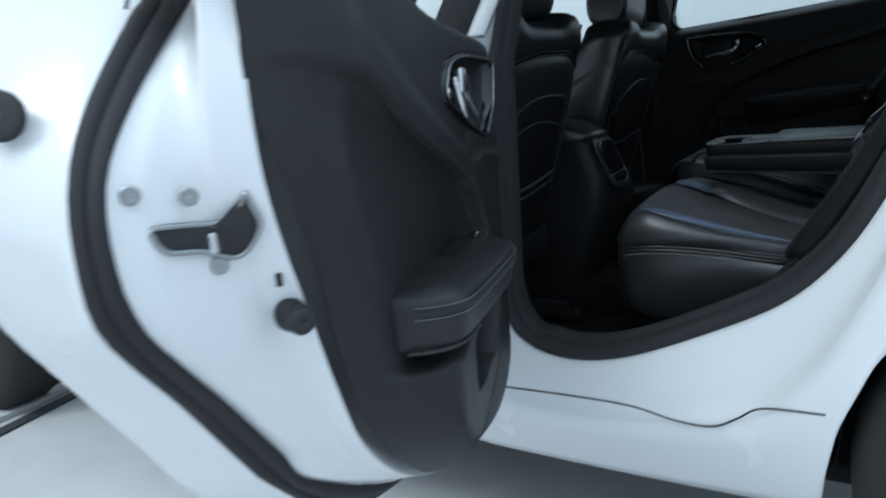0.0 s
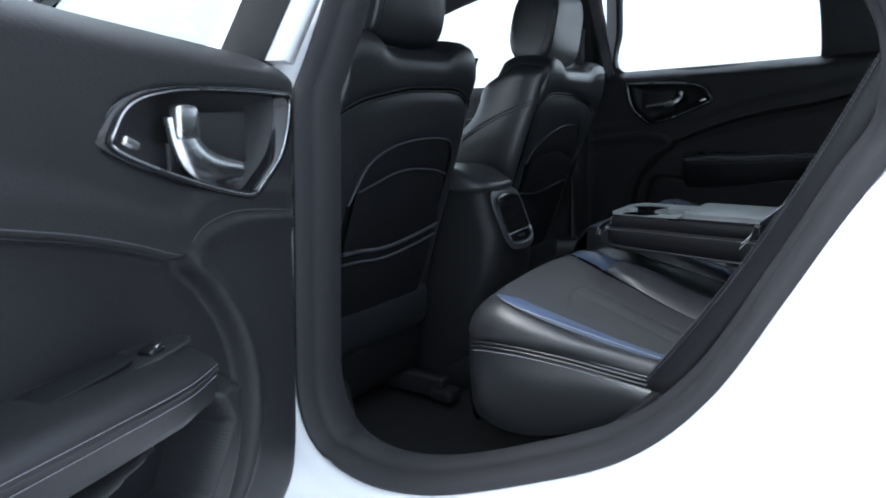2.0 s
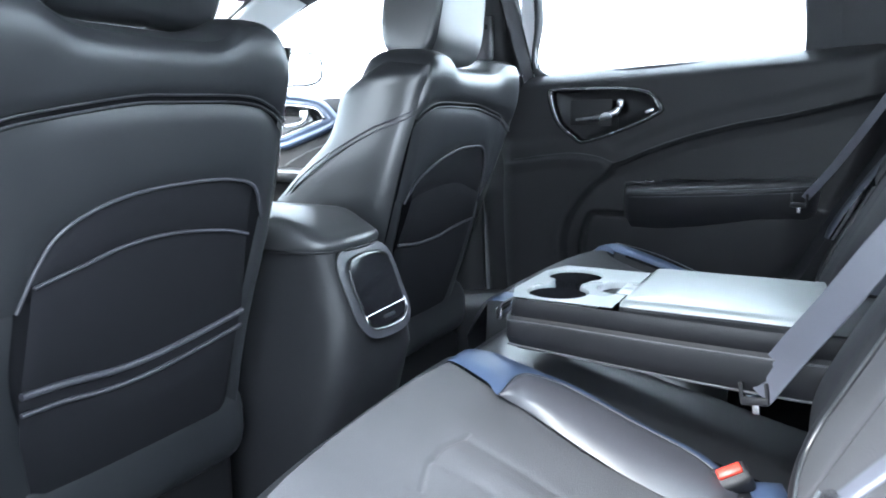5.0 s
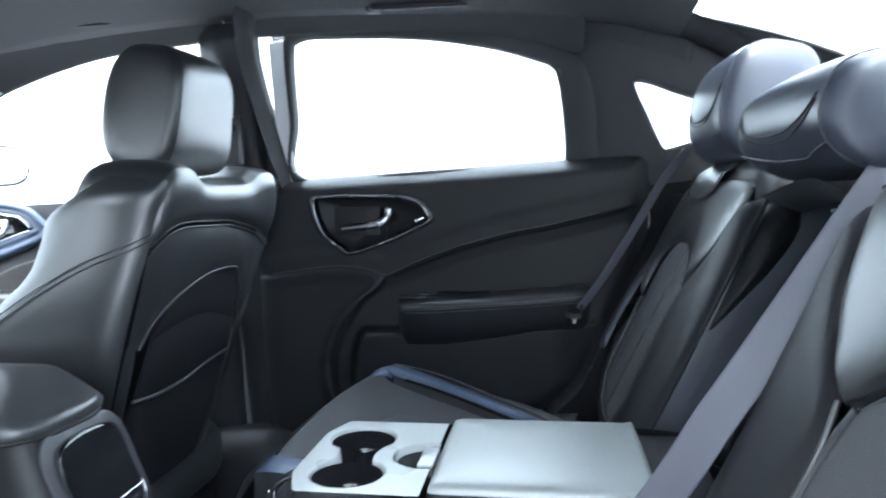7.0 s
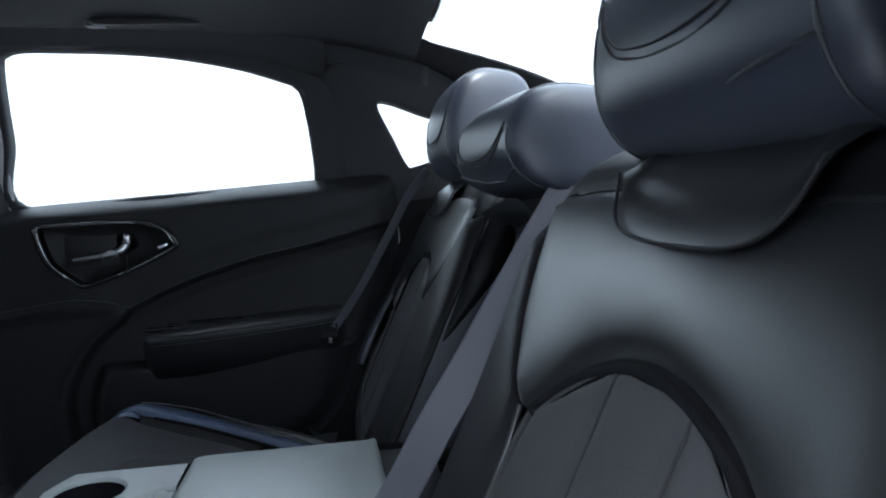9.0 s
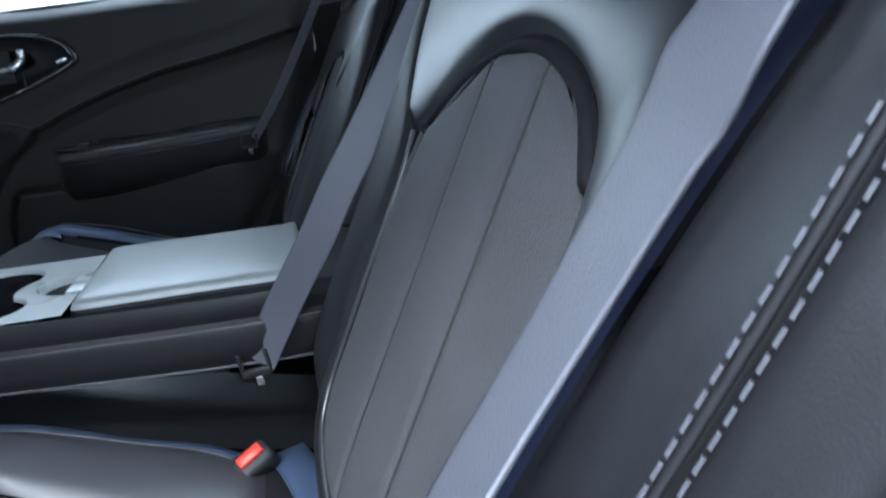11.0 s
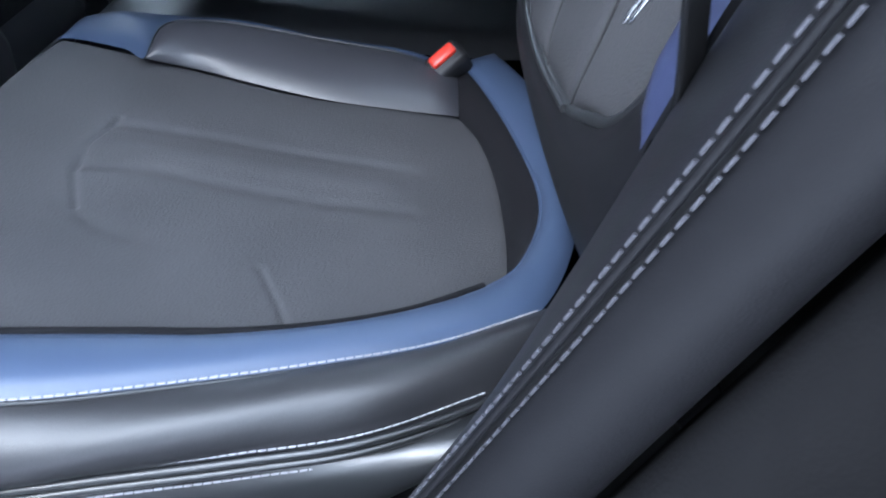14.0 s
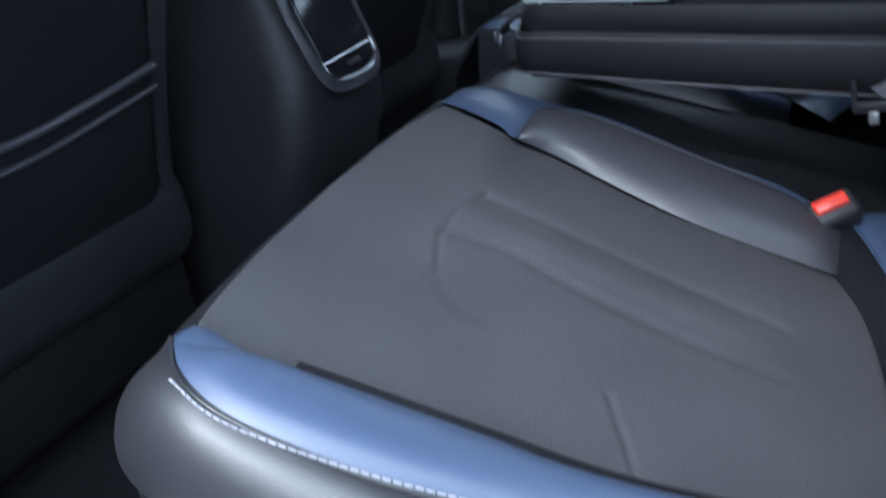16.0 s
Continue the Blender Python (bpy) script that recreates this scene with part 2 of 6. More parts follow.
def inside(poly, x, z):
    """Signed distance to a closed outline: above 0 inside."""
    p = np.array(poly, float)
    q = np.roll(p, -1, 0)
    d, e = q - p, np.array([x, z]) - p
    t = np.clip((e * d).sum(1) / (d * d).sum(1), 0, 1)
    near = np.linalg.norm(e - d * t[:, None], axis=1).min()
    cross = ((p[:, 1] > z) != (q[:, 1] > z)) & (x < d[:, 0] * (z - p[:, 1]) / np.where(d[:, 1] == 0, 1e-9, d[:, 1]) + p[:, 0])
    return near if cross.sum() % 2 else -near


def step(v, width):
    """A soft step from 0 to 1 about v = 0."""
    w = min(1.0, max(0.0, 0.5 + v / width))
    return w * w * (3 - 2 * w)


# ---- ground ----
def ground():
    bm = bmesh.new()
    bmesh.ops.create_grid(bm, x_segments=1, y_segments=1, size=400)
    return tagged(part("ground", bm, FLOOR), "pale grey concrete ground under the car", "ground", kind="structure")


ground()
# a dark paved strip ahead of the car with a pale edging board
dark = box((5.0, 9.0, 0.008), (-4.27, -1.2, 0.004), 0.002, rot=Matrix.Rotation(radians(7), 4, "Z"))
tagged(part("road", dark, TARMAC), "dark tarmac strip beside the pale ground", "road", kind="structure")
dark = box((0.055, 9.0, 0.008), (-1.62, -0.9, 0.004), 0.002, rot=Matrix.Rotation(radians(11), 4, "Z"))
tagged(part("floor_joint", dark, TARMAC), "narrow dark joint in the pale ground", "joint", kind="structure")
edge = box((0.07, 9.0, 0.02), (-1.735, -0.9, 0.01), 0.004, rot=Matrix.Rotation(radians(7), 4, "Z"))
tagged(part("kerb", edge, FLOOR), "pale narrow edging along the dark strip", "kerb", kind="structure")


# ---- car shell ----
def side_y(x, z):
    """Half width of the body's outer skin."""
    low = 0.925 - 1.0 * max(0.0, 0.5 - z) ** 2 - 0.02 * max(0, z - 0.85) / 0.15
    if z > 1.0:
        low = 0.905 - 0.62 * (z - 1.0) - 0.35 * (z - 1.0) ** 2
    return low


OPENING = [(0.262, 1.345), (0.26, 1.03), (0.254, 0.82), (0.248, 0.65), (0.25, 0.548), (0.285, 0.483), (0.37, 0.455), (0.485, 0.471),
           (0.632, 0.532), (0.744, 0.594), (0.826, 0.682), (0.893, 0.805), (0.94, 0.9), (0.975, 0.97), (0.968, 1.06), (0.92, 1.14),
           (0.83, 1.24), (0.7, 1.315), (0.47, 1.355)]
OUTER = [(0.1, 1.43), (0.1, 1.1), (0.1, 0.8), (0.1, 0.6), (0.1, 0.42), (0.12, 0.26), (0.34, 0.252), (0.52, 0.248),
         (0.79, 0.25), (0.798, 0.33), (0.815, 0.42), (0.865, 0.54), (0.94, 0.615), (1.03, 0.665), (1.16, 0.69), (1.5, 1.0),
         (1.35, 1.2), (1.0, 1.38), (0.5, 1.445)]


# on the closed side the hole also takes in the quarter window
OPEN_FAR = [(0.16, 1.42), (0.16, 1.03), (0.17, 0.82)] + OPENING[3:12] + [(0.95, 0.9), (1.0, 1.0), (1.1, 1.08), (1.2, 1.17), (1.08, 1.32), (0.84, 1.4), (0.47, 1.43)]
OUT_FAR = [(0.1, 1.5)] + OUTER[1:14] + [(1.25, 0.75), (1.45, 0.98), (1.27, 1.19), (1.1, 1.345), (0.86, 1.425), (0.5, 1.46)][:5] + [(0.5, 1.46)]


def opening_rings(n, s=-1):
    hole, rim_ = (OPENING, OUTER) if s < 0 else (OPEN_FAR, OUT_FAR)
    a = spline([(x, 0, z) for x, z in hole], n, True)[:, [0, 2]]
    b = [np.array(p) for p in rim_]
    k = [int(np.argmin(np.linalg.norm(a - np.array(p), axis=1))) for p in hole]
    out, m = np.zeros_like(a), len(hole)
    for i in range(m):
        span = (k[(i + 1) % m] - k[i]) % n
        for j in range(span):
            out[(k[i] + j) % n] = b[i] + (b[(i + 1) % m] - b[i]) * j / span
    for _ in range(3):
        out = (np.roll(out, 1, 0) + 2 * out + np.roll(out, -1, 0)) / 4
    return a, out


def body_side(s):
    """Outer panel of one side round the rear door's opening, with rounded returns into it."""
    a, out = opening_rings(160, s)
    rows = []
    for w, inset in ((0.0, 0.09), (0.0, 0.075), (0.03, 0.068), (0.1, 0.06), (0.2, 0.052), (0.3, 0.045), (0.36, 0.035), (0.41, 0.012), (0.45, 0.002), (0.6, 0), (0.8, 0), (0.93, 0), (1.0, 0)):
        p = a + (out - a) * w
        rows.append([(q[0], s * (side_y(*q) - inset * (1 if q[1] < 1.0 else max(0.35, 1 - 2.4 * (q[1] - 1)))), q[1]) for q in p])
    rows.append([(x, y - s * 0.03, z) for x, y, z in rows[-1]])
    return part("body_side_panel", grid(rows, closed=True), WHITE)


for s in (-1, 1):
    tagged(body_side(s), "glossy white painted car body side with rounded door opening", "car body", kind="structure")
    # the sealing rubber round the opening
    a, out = opening_rings(160, s)
    rows = []
    inn = (np.roll(a, -1, 0) - np.roll(a, 1, 0))
    inn = np.stack([-inn[:, 1], inn[:, 0]], 1) / np.linalg.norm(inn, axis=1, keepdims=True)
    if ((a + inn * 0.01 - a.mean(0)) ** 2).sum() > ((a - a.mean(0)) ** 2).sum():
        inn = -inn
    for off, y in ((-0.004, 0.85), (0.006, 0.858), (0.014, 0.855), (0.02, 0.842), (0.022, 0.828), (0.02, 0.824), (0.026, 0.818), (0.03, 0.802), (0.028, 0.786), (0.016, 0.772), (0.0, 0.75)):
        p = a + inn * off * np.where(a[:, :1] < 0.3, 0.5, 1.0)
        rows.append([(q[0], s * (y - (0.6 * max(0, q[1] - 1.0))), q[1]) for q in p])
    tagged(part("door_opening_seal", grid(rows, closed=True), SEAL), "dark flocked rubber seal round the door opening", "door seal", kind="structure")
    # body seam along the sill
    pts = [(0.14, 0.405), (0.28, 0.41), (0.49, 0.41), (0.58, 0.393), (0.64, 0.392), (0.68, 0.415), (0.715, 0.438), (0.80, 0.442)]
    seam = tube([(x, s * (side_y(x, z) - 0.0005), z) for x, z in pts], 0.0018, 60, 5)
    tagged(part("panel_seam", seam, RUBBER), "thin dark body panel joint above the sill", "seam", kind="structure")


def shell(name, curves, material, label, ns=20, nw=14, category="car body", thick=0.02):
    ob = part(name, skin(curves, ns, nw), material)
    sol = ob.modifiers.new("thick", "SOLIDIFY")
    sol.thickness, sol.offset = thick, 0
    return tagged(ob, label, category, kind="structure")


for s in (-1, 1):
    shell("front_door_panel", [[(x, s * side_y(x, z), z) for z in (0.26, 0.4, 0.6, 0.8, 0.97)] for x in (0.085, -0.4, -0.9, -1.02)],
          WHITE, "white painted front door skin, closed", category="car door")
    shell("front_wing_panel", [[(x, s * (side_y(x, z) - max(0, -1.9 - x) * 0.3), z) for z in (0.68, 0.8, 0.93, 0.96)] for x in (-1.03, -1.5, -2.0, -2.4)],
          WHITE, "white painted front wing", category="car body")
    shell("rear_quarter_panel", [[(x, s * (side_y(x, z) - max(0, x - 1.6) * 0.25), z) for z in (0.7, 0.85, 1.0, 1.03)] for x in (1.17, 1.5, 1.8, 2.2)],
          WHITE, "white painted rear quarter panel", category="car body")
    shell("front_inner_door", [[(0.13, s * 0.745, 0.26), (0.05, s * 0.74, 0.42), (0.03, s * 0.74, 0.75), (0.02, s * 0.735, 1.06)], [(-0.4, s * 0.73, 0.26), (-0.4, s * 0.73, 0.42), (-0.4, s * 0.72, 0.75), (-0.4, s * 0.735, 1.05)],
                               [(-0.95, s * 0.72, 0.26), (-0.95, s * 0.72, 0.42), (-0.95, s * 0.71, 0.75), (-0.95, s * 0.735, 1.03)]], PLASTIC, "dark trim inside the front door", category="car door")
shell("bonnet", [[(x, y, 0.97 - 0.05 * (y / 0.8) ** 2 + 0.04 * (x + 1.2) * (1 if x < -1.2 else 0)) for y in (-0.8, -0.4, 0, 0.4, 0.8)] for x in (-1.15, -1.6, -2.1)],
      WHITE, "white painted bonnet ahead of the windscreen")

# roof, headliner and pillars
RX = (-0.62, -0.3, 0.1, 0.5, 0.82, 0.97)
RZ = (1.345, 1.415, 1.445, 1.44, 1.41, 1.375)
shell("roof", [[(x, y, z + 0.055 - 0.06 * (y / 0.6) ** 2) for y in (-0.62, -0.3, 0, 0.3, 0.62)] for x, z in zip(RX, RZ)], WHITE, "white painted roof panel")
shell("headliner", [[(x, y, z - 0.035 * (abs(y) / 0.58) ** 2.5) for y in (-0.58, -0.4, -0.2, 0, 0.2, 0.4, 0.58)] for x, z in zip(RX, RZ)], LINER, "dark grey fabric headliner", ns=30, category="ceiling", thick=0.012)


def glass_y(x, z):
    """Inner face of the side above the belt line."""
    return 0.735 - 0.03 * (x - 0.2) - 0.37 * (z - 1.09)


def frame_ring(name, inner, outer, s, material, label, depth=0.03, category="window frame", n=90):
    """A trim ring between two outlines of the side, with a rounded face."""
    a = spline([(x, 0, z) for x, z in inner], n, True)[:, [0, 2]]
    b = spline([(x, 0, z) for x, z in outer], n, True)[:, [0, 2]]
    k = int(np.argmin(np.linalg.norm(b - a[0], axis=1)))
    b = np.roll(b, -k, 0)
    rows = []
    for w, d in ((0, depth + 0.02), (0, 0.006), (0.08, 0.0), (0.3, -0.003), (0.6, -0.003), (0.85, 0.0), (1, 0.012), (1, depth + 0.02)):
        p = a + (b - a) * w
        rows.append([(q[0], s * (glass_y(*q) + d), q[1]) for q in p])
    return tagged(part(name, grid(rows, closed=True), material), label, category, kind="structure")


WIN = [(0.192, 1.098), (0.2, 1.22), (0.212, 1.35), (0.23, 1.374), (0.3, 1.376), (0.475, 1.366), (0.62, 1.342), (0.72, 1.312), (0.741, 1.302), (0.752, 1.275), (0.762, 1.2), (0.766, 1.13), (0.756, 1.117), (0.7, 1.114), (0.45, 1.106)]
WOUT = [(0.18, 1.06), (0.186, 1.22), (0.198, 1.375), (0.215, 1.405), (0.3, 1.41), (0.475, 1.4), (0.63, 1.375), (0.765, 1.33), (0.815, 1.3), (0.84, 1.24), (0.84, 1.17), (0.84, 1.075), (0.7, 1.07), (0.45, 1.065)]
QUART = [(0.9, 1.262), (0.93, 1.2), (0.958, 1.146), (0.975, 1.142), (1.05, 1.165), (1.1, 1.19), (1.08, 1.215), (0.99, 1.245), (0.92, 1.27)]
QOUT = [(0.79, 1.335), (0.81, 1.2), (0.82, 1.09), (0.9, 1.02), (1.06, 1.04), (1.3, 1.1), (1.35, 1.2), (1.12, 1.33), (0.94, 1.37)]
frame_ring("window_1", WIN, WOUT, 1, LINER, "dark trimmed frame round the far rear door window", 0.008)
for s in (-1, 1):
    frame_ring("rear_pillar_trim", QUART if s > 0 else [(x + 0.12, z) for x, z in QUART], QOUT if s > 0 else [(max(x + 0.12, 0.96), z) for x, z in QOUT], s, LINER, "dark rear pillar trim with a small quarter window", category="pillar trim")
    shell("quarter_trim", [[(0.95, s * 0.555, 1.38), (1.1, s * 0.53, 1.335), (1.25, s * 0.51, 1.27), (1.5, s * 0.5, 1.14)],
                           [(0.93, s * 0.66, 1.365), (1.1, s * 0.65, 1.31), (1.25, s * 0.65, 1.24), (1.5, s * 0.65, 1.1)]], LINER, "dark trim beside the rear window", category="pillar trim", thick=0.012)
    shell("pillar_trim", [[(0.0, s * 0.80, 0.35), (-0.01, s * 0.79, 0.75), (-0.01, s * 0.745, 1.05), (0.03, s * 0.61, 1.4)],
                          [(0.08, s * 0.745, 0.35), (0.07, s * 0.735, 0.75), (0.07, s * 0.69, 1.05), (0.09, s * 0.575, 1.4)],
                          [(0.15 + (0.05 if s > 0 else 0), s * 0.735, 0.35), (0.135 + (0.04 if s > 0 else 0), s * 0.73, 0.75), (0.122, s * 0.69, 1.05), (0.135, s * 0.59, 1.4)],
                          [(0.165, s * 0.80, 0.35), (0.15, s * 0.79, 0.75), (0.135, s * 0.745, 1.05), (0.145, s * 0.62, 1.4)]], PLASTIC, "dark plastic trim over the centre pillar", category="pillar trim", thick=0.01)
    # pale painted edge of the door frame beside the centre pillar
    shell("door_frame_edge", [[(0.148, s * 0.742, 1.06), (0.155, s * 0.69, 1.22), (0.168, s * 0.632, 1.37)], [(0.178, s * 0.748, 1.06), (0.184, s * 0.70, 1.22), (0.197, s * 0.64, 1.375)]], WHITE, "white painted edge of the door frame", thick=0.006, category="door frame")
    shell("roof_rail_trim", [[(-0.75, s * 0.685, 1.155), (-0.5, s * 0.655, 1.275), (-0.24, s * 0.637, 1.352), (0.0, s * 0.627, 1.377), (0.2, s * 0.625, 1.385), (0.5, s * 0.63, 1.375), (0.8, s * 0.65, 1.325)],
                             [(-0.75, s * 0.63, 1.2), (-0.5, s * 0.6, 1.32), (-0.24, s * 0.585, 1.385), (0.0, s * 0.575, 1.41), (0.2, s * 0.57, 1.415), (0.5, s * 0.57, 1.41), (0.8, s * 0.575, 1.375)],
                             [(-0.75, s * 0.6, 1.24), (-0.5, s * 0.56, 1.345), (-0.24, s * 0.53, 1.405), (0.0, s * 0.52, 1.43), (0.2, s * 0.52, 1.435), (0.5, s * 0.52, 1.43), (0.8, s * 0.53, 1.395)]], LINER, "dark trim along the roof edge", ns=40, category="roof trim", thick=0.012)
    shell("windscreen_pillar_trim", [[(-1.15, s * 0.73, 0.98), (-0.9, s * 0.705, 1.09), (-0.7, s * 0.675, 1.19), (-0.45, s * 0.645, 1.3)],
                                     [(-1.18, s * 0.66, 1.0), (-0.93, s * 0.62, 1.13), (-0.73, s * 0.59, 1.225), (-0.5, s * 0.56, 1.335)]], PALE, "pale grey trim on the windscreen pillar", category="pillar trim", thick=0.02)
    shell("belt_moulding", [[(0.08, s * 0.915, 0.965), (-0.5, s * 0.915, 0.955), (-1.0, s * 0.9, 0.945)], [(0.08, s * 0.918, 0.985), (-0.5, s * 0.918, 0.975), (-1.0, s * 0.903, 0.965)]], CHROME, "bright metal strip below the front door window", category="trim", thick=0.008)


for s in (-1, 1):
    shell("pillar_cover", [[(0.74, s * 0.66, 1.335), (0.86, s * 0.655, 1.31), (1.0, s * 0.645, 1.29)], [(0.74, s * 0.57, 1.43), (0.86, s * 0.565, 1.415), (1.0, s * 0.55, 1.385)]], LINER, "dark trim over the rear pillar", category="pillar trim", thick=0.01)


def pane(name, curves, label):
    ob = shell(name, curves, GLASS, label, 16, 10, "car window", 0.004)
    ob.visible_shadow = False
    return ob


pane("window_glass", [[(x, glass_y(x, z) + 0.045, z) for z in (1.05, 1.2, 1.4)] for x in (0.16, 0.5, 0.83)], "clear glass of the far rear door window")
pane("quarter_glass", [[(x, glass_y(x, z) + 0.04, z) for z in (1.08, 1.2, 1.3)] for x in (0.86, 1.0, 1.2)], "clear glass of the quarter window")
pane("rear_glass", [[(0.95, y, 1.4 - 0.06 * y * y), (1.25, y, 1.29 - 0.08 * y * y), (1.56, y, 1.06)] for y in (-0.56, -0.3, 0, 0.3, 0.56)], "clear curved rear window glass")
pane("windscreen_glass", [[(-1.2, y, 0.98), (-0.9, y, 1.2), (-0.6, y, 1.37)] for y in (-0.62, 0, 0.62)], "clear windscreen glass")
# floor pan, tunnel, parcel shelf, dashboard, boot
fl = bmesh.new()
box((2.3, 1.56, 0.04), (-0.25, 0, 0.275), 0.01, bm=fl)
box((1.7, 0.26, 0.12), (-0.3, 0, 0.32), 0.05, bm=fl)
tagged(part("floor", fl, CARPET), "black carpeted car floor with centre tunnel", "car floor", kind="structure")
for s in (-1, 1):
    shell("sill_trim", [[(-0.2, s * 0.72, 0.5), (0.14, s * 0.7, 0.55), (0.2, s * 0.7, 0.46), (0.36, s * 0.7, 0.42), (0.5, s * 0.7, 0.44), (0.66, s * 0.7, 0.54), (0.8, s * 0.7, 0.7)],
                        [(-0.2, s * 0.66, 0.45), (0.13, s * 0.64, 0.5), (0.19, s * 0.64, 0.4), (0.36, s * 0.64, 0.36), (0.5, s * 0.64, 0.38), (0.66, s * 0.65, 0.46), (0.84, s * 0.66, 0.64)],
                        [(-0.2, s * 0.62, 0.27), (0.12, s * 0.6, 0.28), (0.19, s * 0.6, 0.29), (0.36, s * 0.6, 0.29), (0.5, s * 0.6, 0.29), (0.66, s * 0.62, 0.3), (0.85, s * 0.63, 0.4)]], PLASTIC, "dark plastic sill trim", category="sill trim", thick=0.01)
    shell("side_lining", [[(x + 0.012, s * y, z) for x, y, z in ((0.752, 0.702, 0.615), (0.7806, 0.706, 0.655), (0.8184, 0.7125, 0.7185), (0.852, 0.723, 0.7815), (0.882, 0.737, 0.8415), (0.908, 0.75, 0.8986), (0.94, 0.761, 0.96), (0.985, 0.767, 1.04))],
                          [(x + 0.003, s * (y + 0.012), z) for x, y, z in ((0.752, 0.708, 0.612), (0.7806, 0.711, 0.652), (0.8184, 0.7175, 0.7155), (0.852, 0.728, 0.7785), (0.882, 0.742, 0.8385), (0.908, 0.755, 0.896), (0.94, 0.766, 0.957), (0.985, 0.772, 1.037))],
                          [(0.775, s * 0.755, 0.595), (0.808, s * 0.76, 0.64), (0.85, s * 0.766, 0.705), (0.884, s * 0.772, 0.768), (0.914, s * 0.779, 0.83), (0.94, s * 0.785, 0.89), (0.972, s * 0.788, 0.955), (1.02, s * 0.785, 1.04)],
                          [(0.82, s * 0.8, 0.585), (0.855, s * 0.8, 0.64), (0.9, s * 0.802, 0.71), (0.935, s * 0.804, 0.775), (0.965, s * 0.806, 0.84), (0.99, s * 0.806, 0.9), (1.02, s * 0.803, 0.965), (1.06, s * 0.79, 1.05)]], DARKTRIM, "dark lining beside the rear seat", ns=40, category="side trim", thick=0.002)
shell("side_lining", [[(0.8, 0.74, 0.5), (0.84, 0.738, 0.75), (0.85, 0.73, 1.1)], [(1.1, 0.72, 0.45), (1.14, 0.73, 0.75), (1.22, 0.70, 1.1)]], DARKTRIM, "dark lining beside the rear seat", category="side trim", thick=0.01)
tagged(part("parcel_shelf", box((0.5, 1.36, 0.03), (1.3, 0, 1.055), 0.01), LINER), "dark fabric parcel shelf behind the rear seat", "shelf", kind="structure")
shell("dashboard", [[(-0.78, y, 0.45), (-0.72, y, 0.82), (-0.82, y, 0.96), (-1.2, y, 0.985)] for y in (-0.73, -0.3, 0, 0.3, 0.73)], PLASTIC, "dark dashboard below the windscreen", category="dashboard")
shell("rear_bulkhead", [[(0.93, y, 0.28), (1.02, y, 0.7), (1.12, y, 1.06)] for y in (-0.74, 0, 0.74)], CARPET, "dark panel behind the rear seat", category="bulkhead")
shell("boot_lid", [[(1.55, y, 1.02), (1.9, y, 1.03), (2.2, y, 1.0)] for y in (-0.7, 0, 0.7)], WHITE, "white painted boot lid", category="car body")


def wheel(x, s):
    w = thing("car_wheel", "black tyre on a grey alloy rim under the white body", "wheel", "car wheels")
    at = pose(x, s * 0.8, 0.33, 90)
    part("tyre", turned([(0.2, 0.1), (0.29, 0.105), (0.318, 0.09), (0.33, 0.06), (0.333, 0), (0.33, -0.06), (0.318, -0.09), (0.29, -0.105), (0.2, -0.1)], 48, at), TYRE, w)
    part("rim", turned([(0.22, 0.07), (0.2, 0.06), (0.19, 0.02), (0.08, 0.05 * s * -1), (0.001, 0.05 * s * -1)], 48, at), SILVER, w)
    part("arch_liner", skin([[(x + 0.35 * math.cos(t), s * y, 0.34 + 0.35 * math.sin(t)) for t in np.linspace(0.0, math.pi, 9)] for y in (0.62, 0.89)], 30, 4), RUBBER, w, "black plastic wheel arch liner")
    part("arch_wall", skin([[(x + r * math.cos(t), s * 0.62, 0.34 + r * math.sin(t)) for t in np.linspace(-0.4, math.pi + 0.4, 12)] for r in (0.34, 0.18, 0.01)], 24, 4), RUBBER, w)


for x in (1.16, -1.86):
    for s in (-1, 1):
        wheel(x, s)


# ---- doors ----
HINGE, SWING = (0.06, 0.88), 72.0
CREASE = [(0.02, 0.832), (0.077, 0.838), (0.16, 0.85), (0.229, 0.856), (0.289, 0.849), (0.325, 0.836), (0.345, 0.841), (0.4, 0.866), (0.482, 0.896), (0.588, 0.925), (0.68, 0.942), (0.764, 0.962), (0.84, 0.982), (0.862, 0.988)]
FRONT = [(0.96, 0.33), (0.835, 0.325), (0.78, 0.272), (0.705, 0.22), (0.62, 0.207), (0.54, 0.235), (0.5, 0.3), (0.47, 0.42), (0.4, 0.6)]
FRONT = [tuple(p) for p in spline([(z, u, 0) for z, u in FRONT], 48)[:, :2]]
TRIM = [(0.03, 1.06), (0.035, 0.82), (0.042, 0.64), (0.06, 0.48), (0.12, 0.42), (0.22, 0.4), (0.33, 0.415), (0.45, 0.45), (0.57, 0.5), (0.674, 0.561), (0.756, 0.635), (0.8, 0.716), (0.827, 0.781), (0.859, 0.857), (0.873, 0.912), (0.874, 0.974), (0.863, 1.06)]
BEZEL = [(0.43, 0.942), (0.432, 0.96), (0.405, 0.985), (0.345, 0.998), (0.242, 1.002), (0.09, 1.0), (0.062, 0.992), (0.09, 0.925), (0.15, 0.885), (0.19, 0.874), (0.32, 0.905)]
POCKET = [(0.56, 0.655), (0.52, 0.595), (0.43, 0.57), (0.342, 0.575), (0.298, 0.636), (0.335, 0.7), (0.44, 0.665)]


def belt_top(u):
    return 1.043 + 0.05 * u


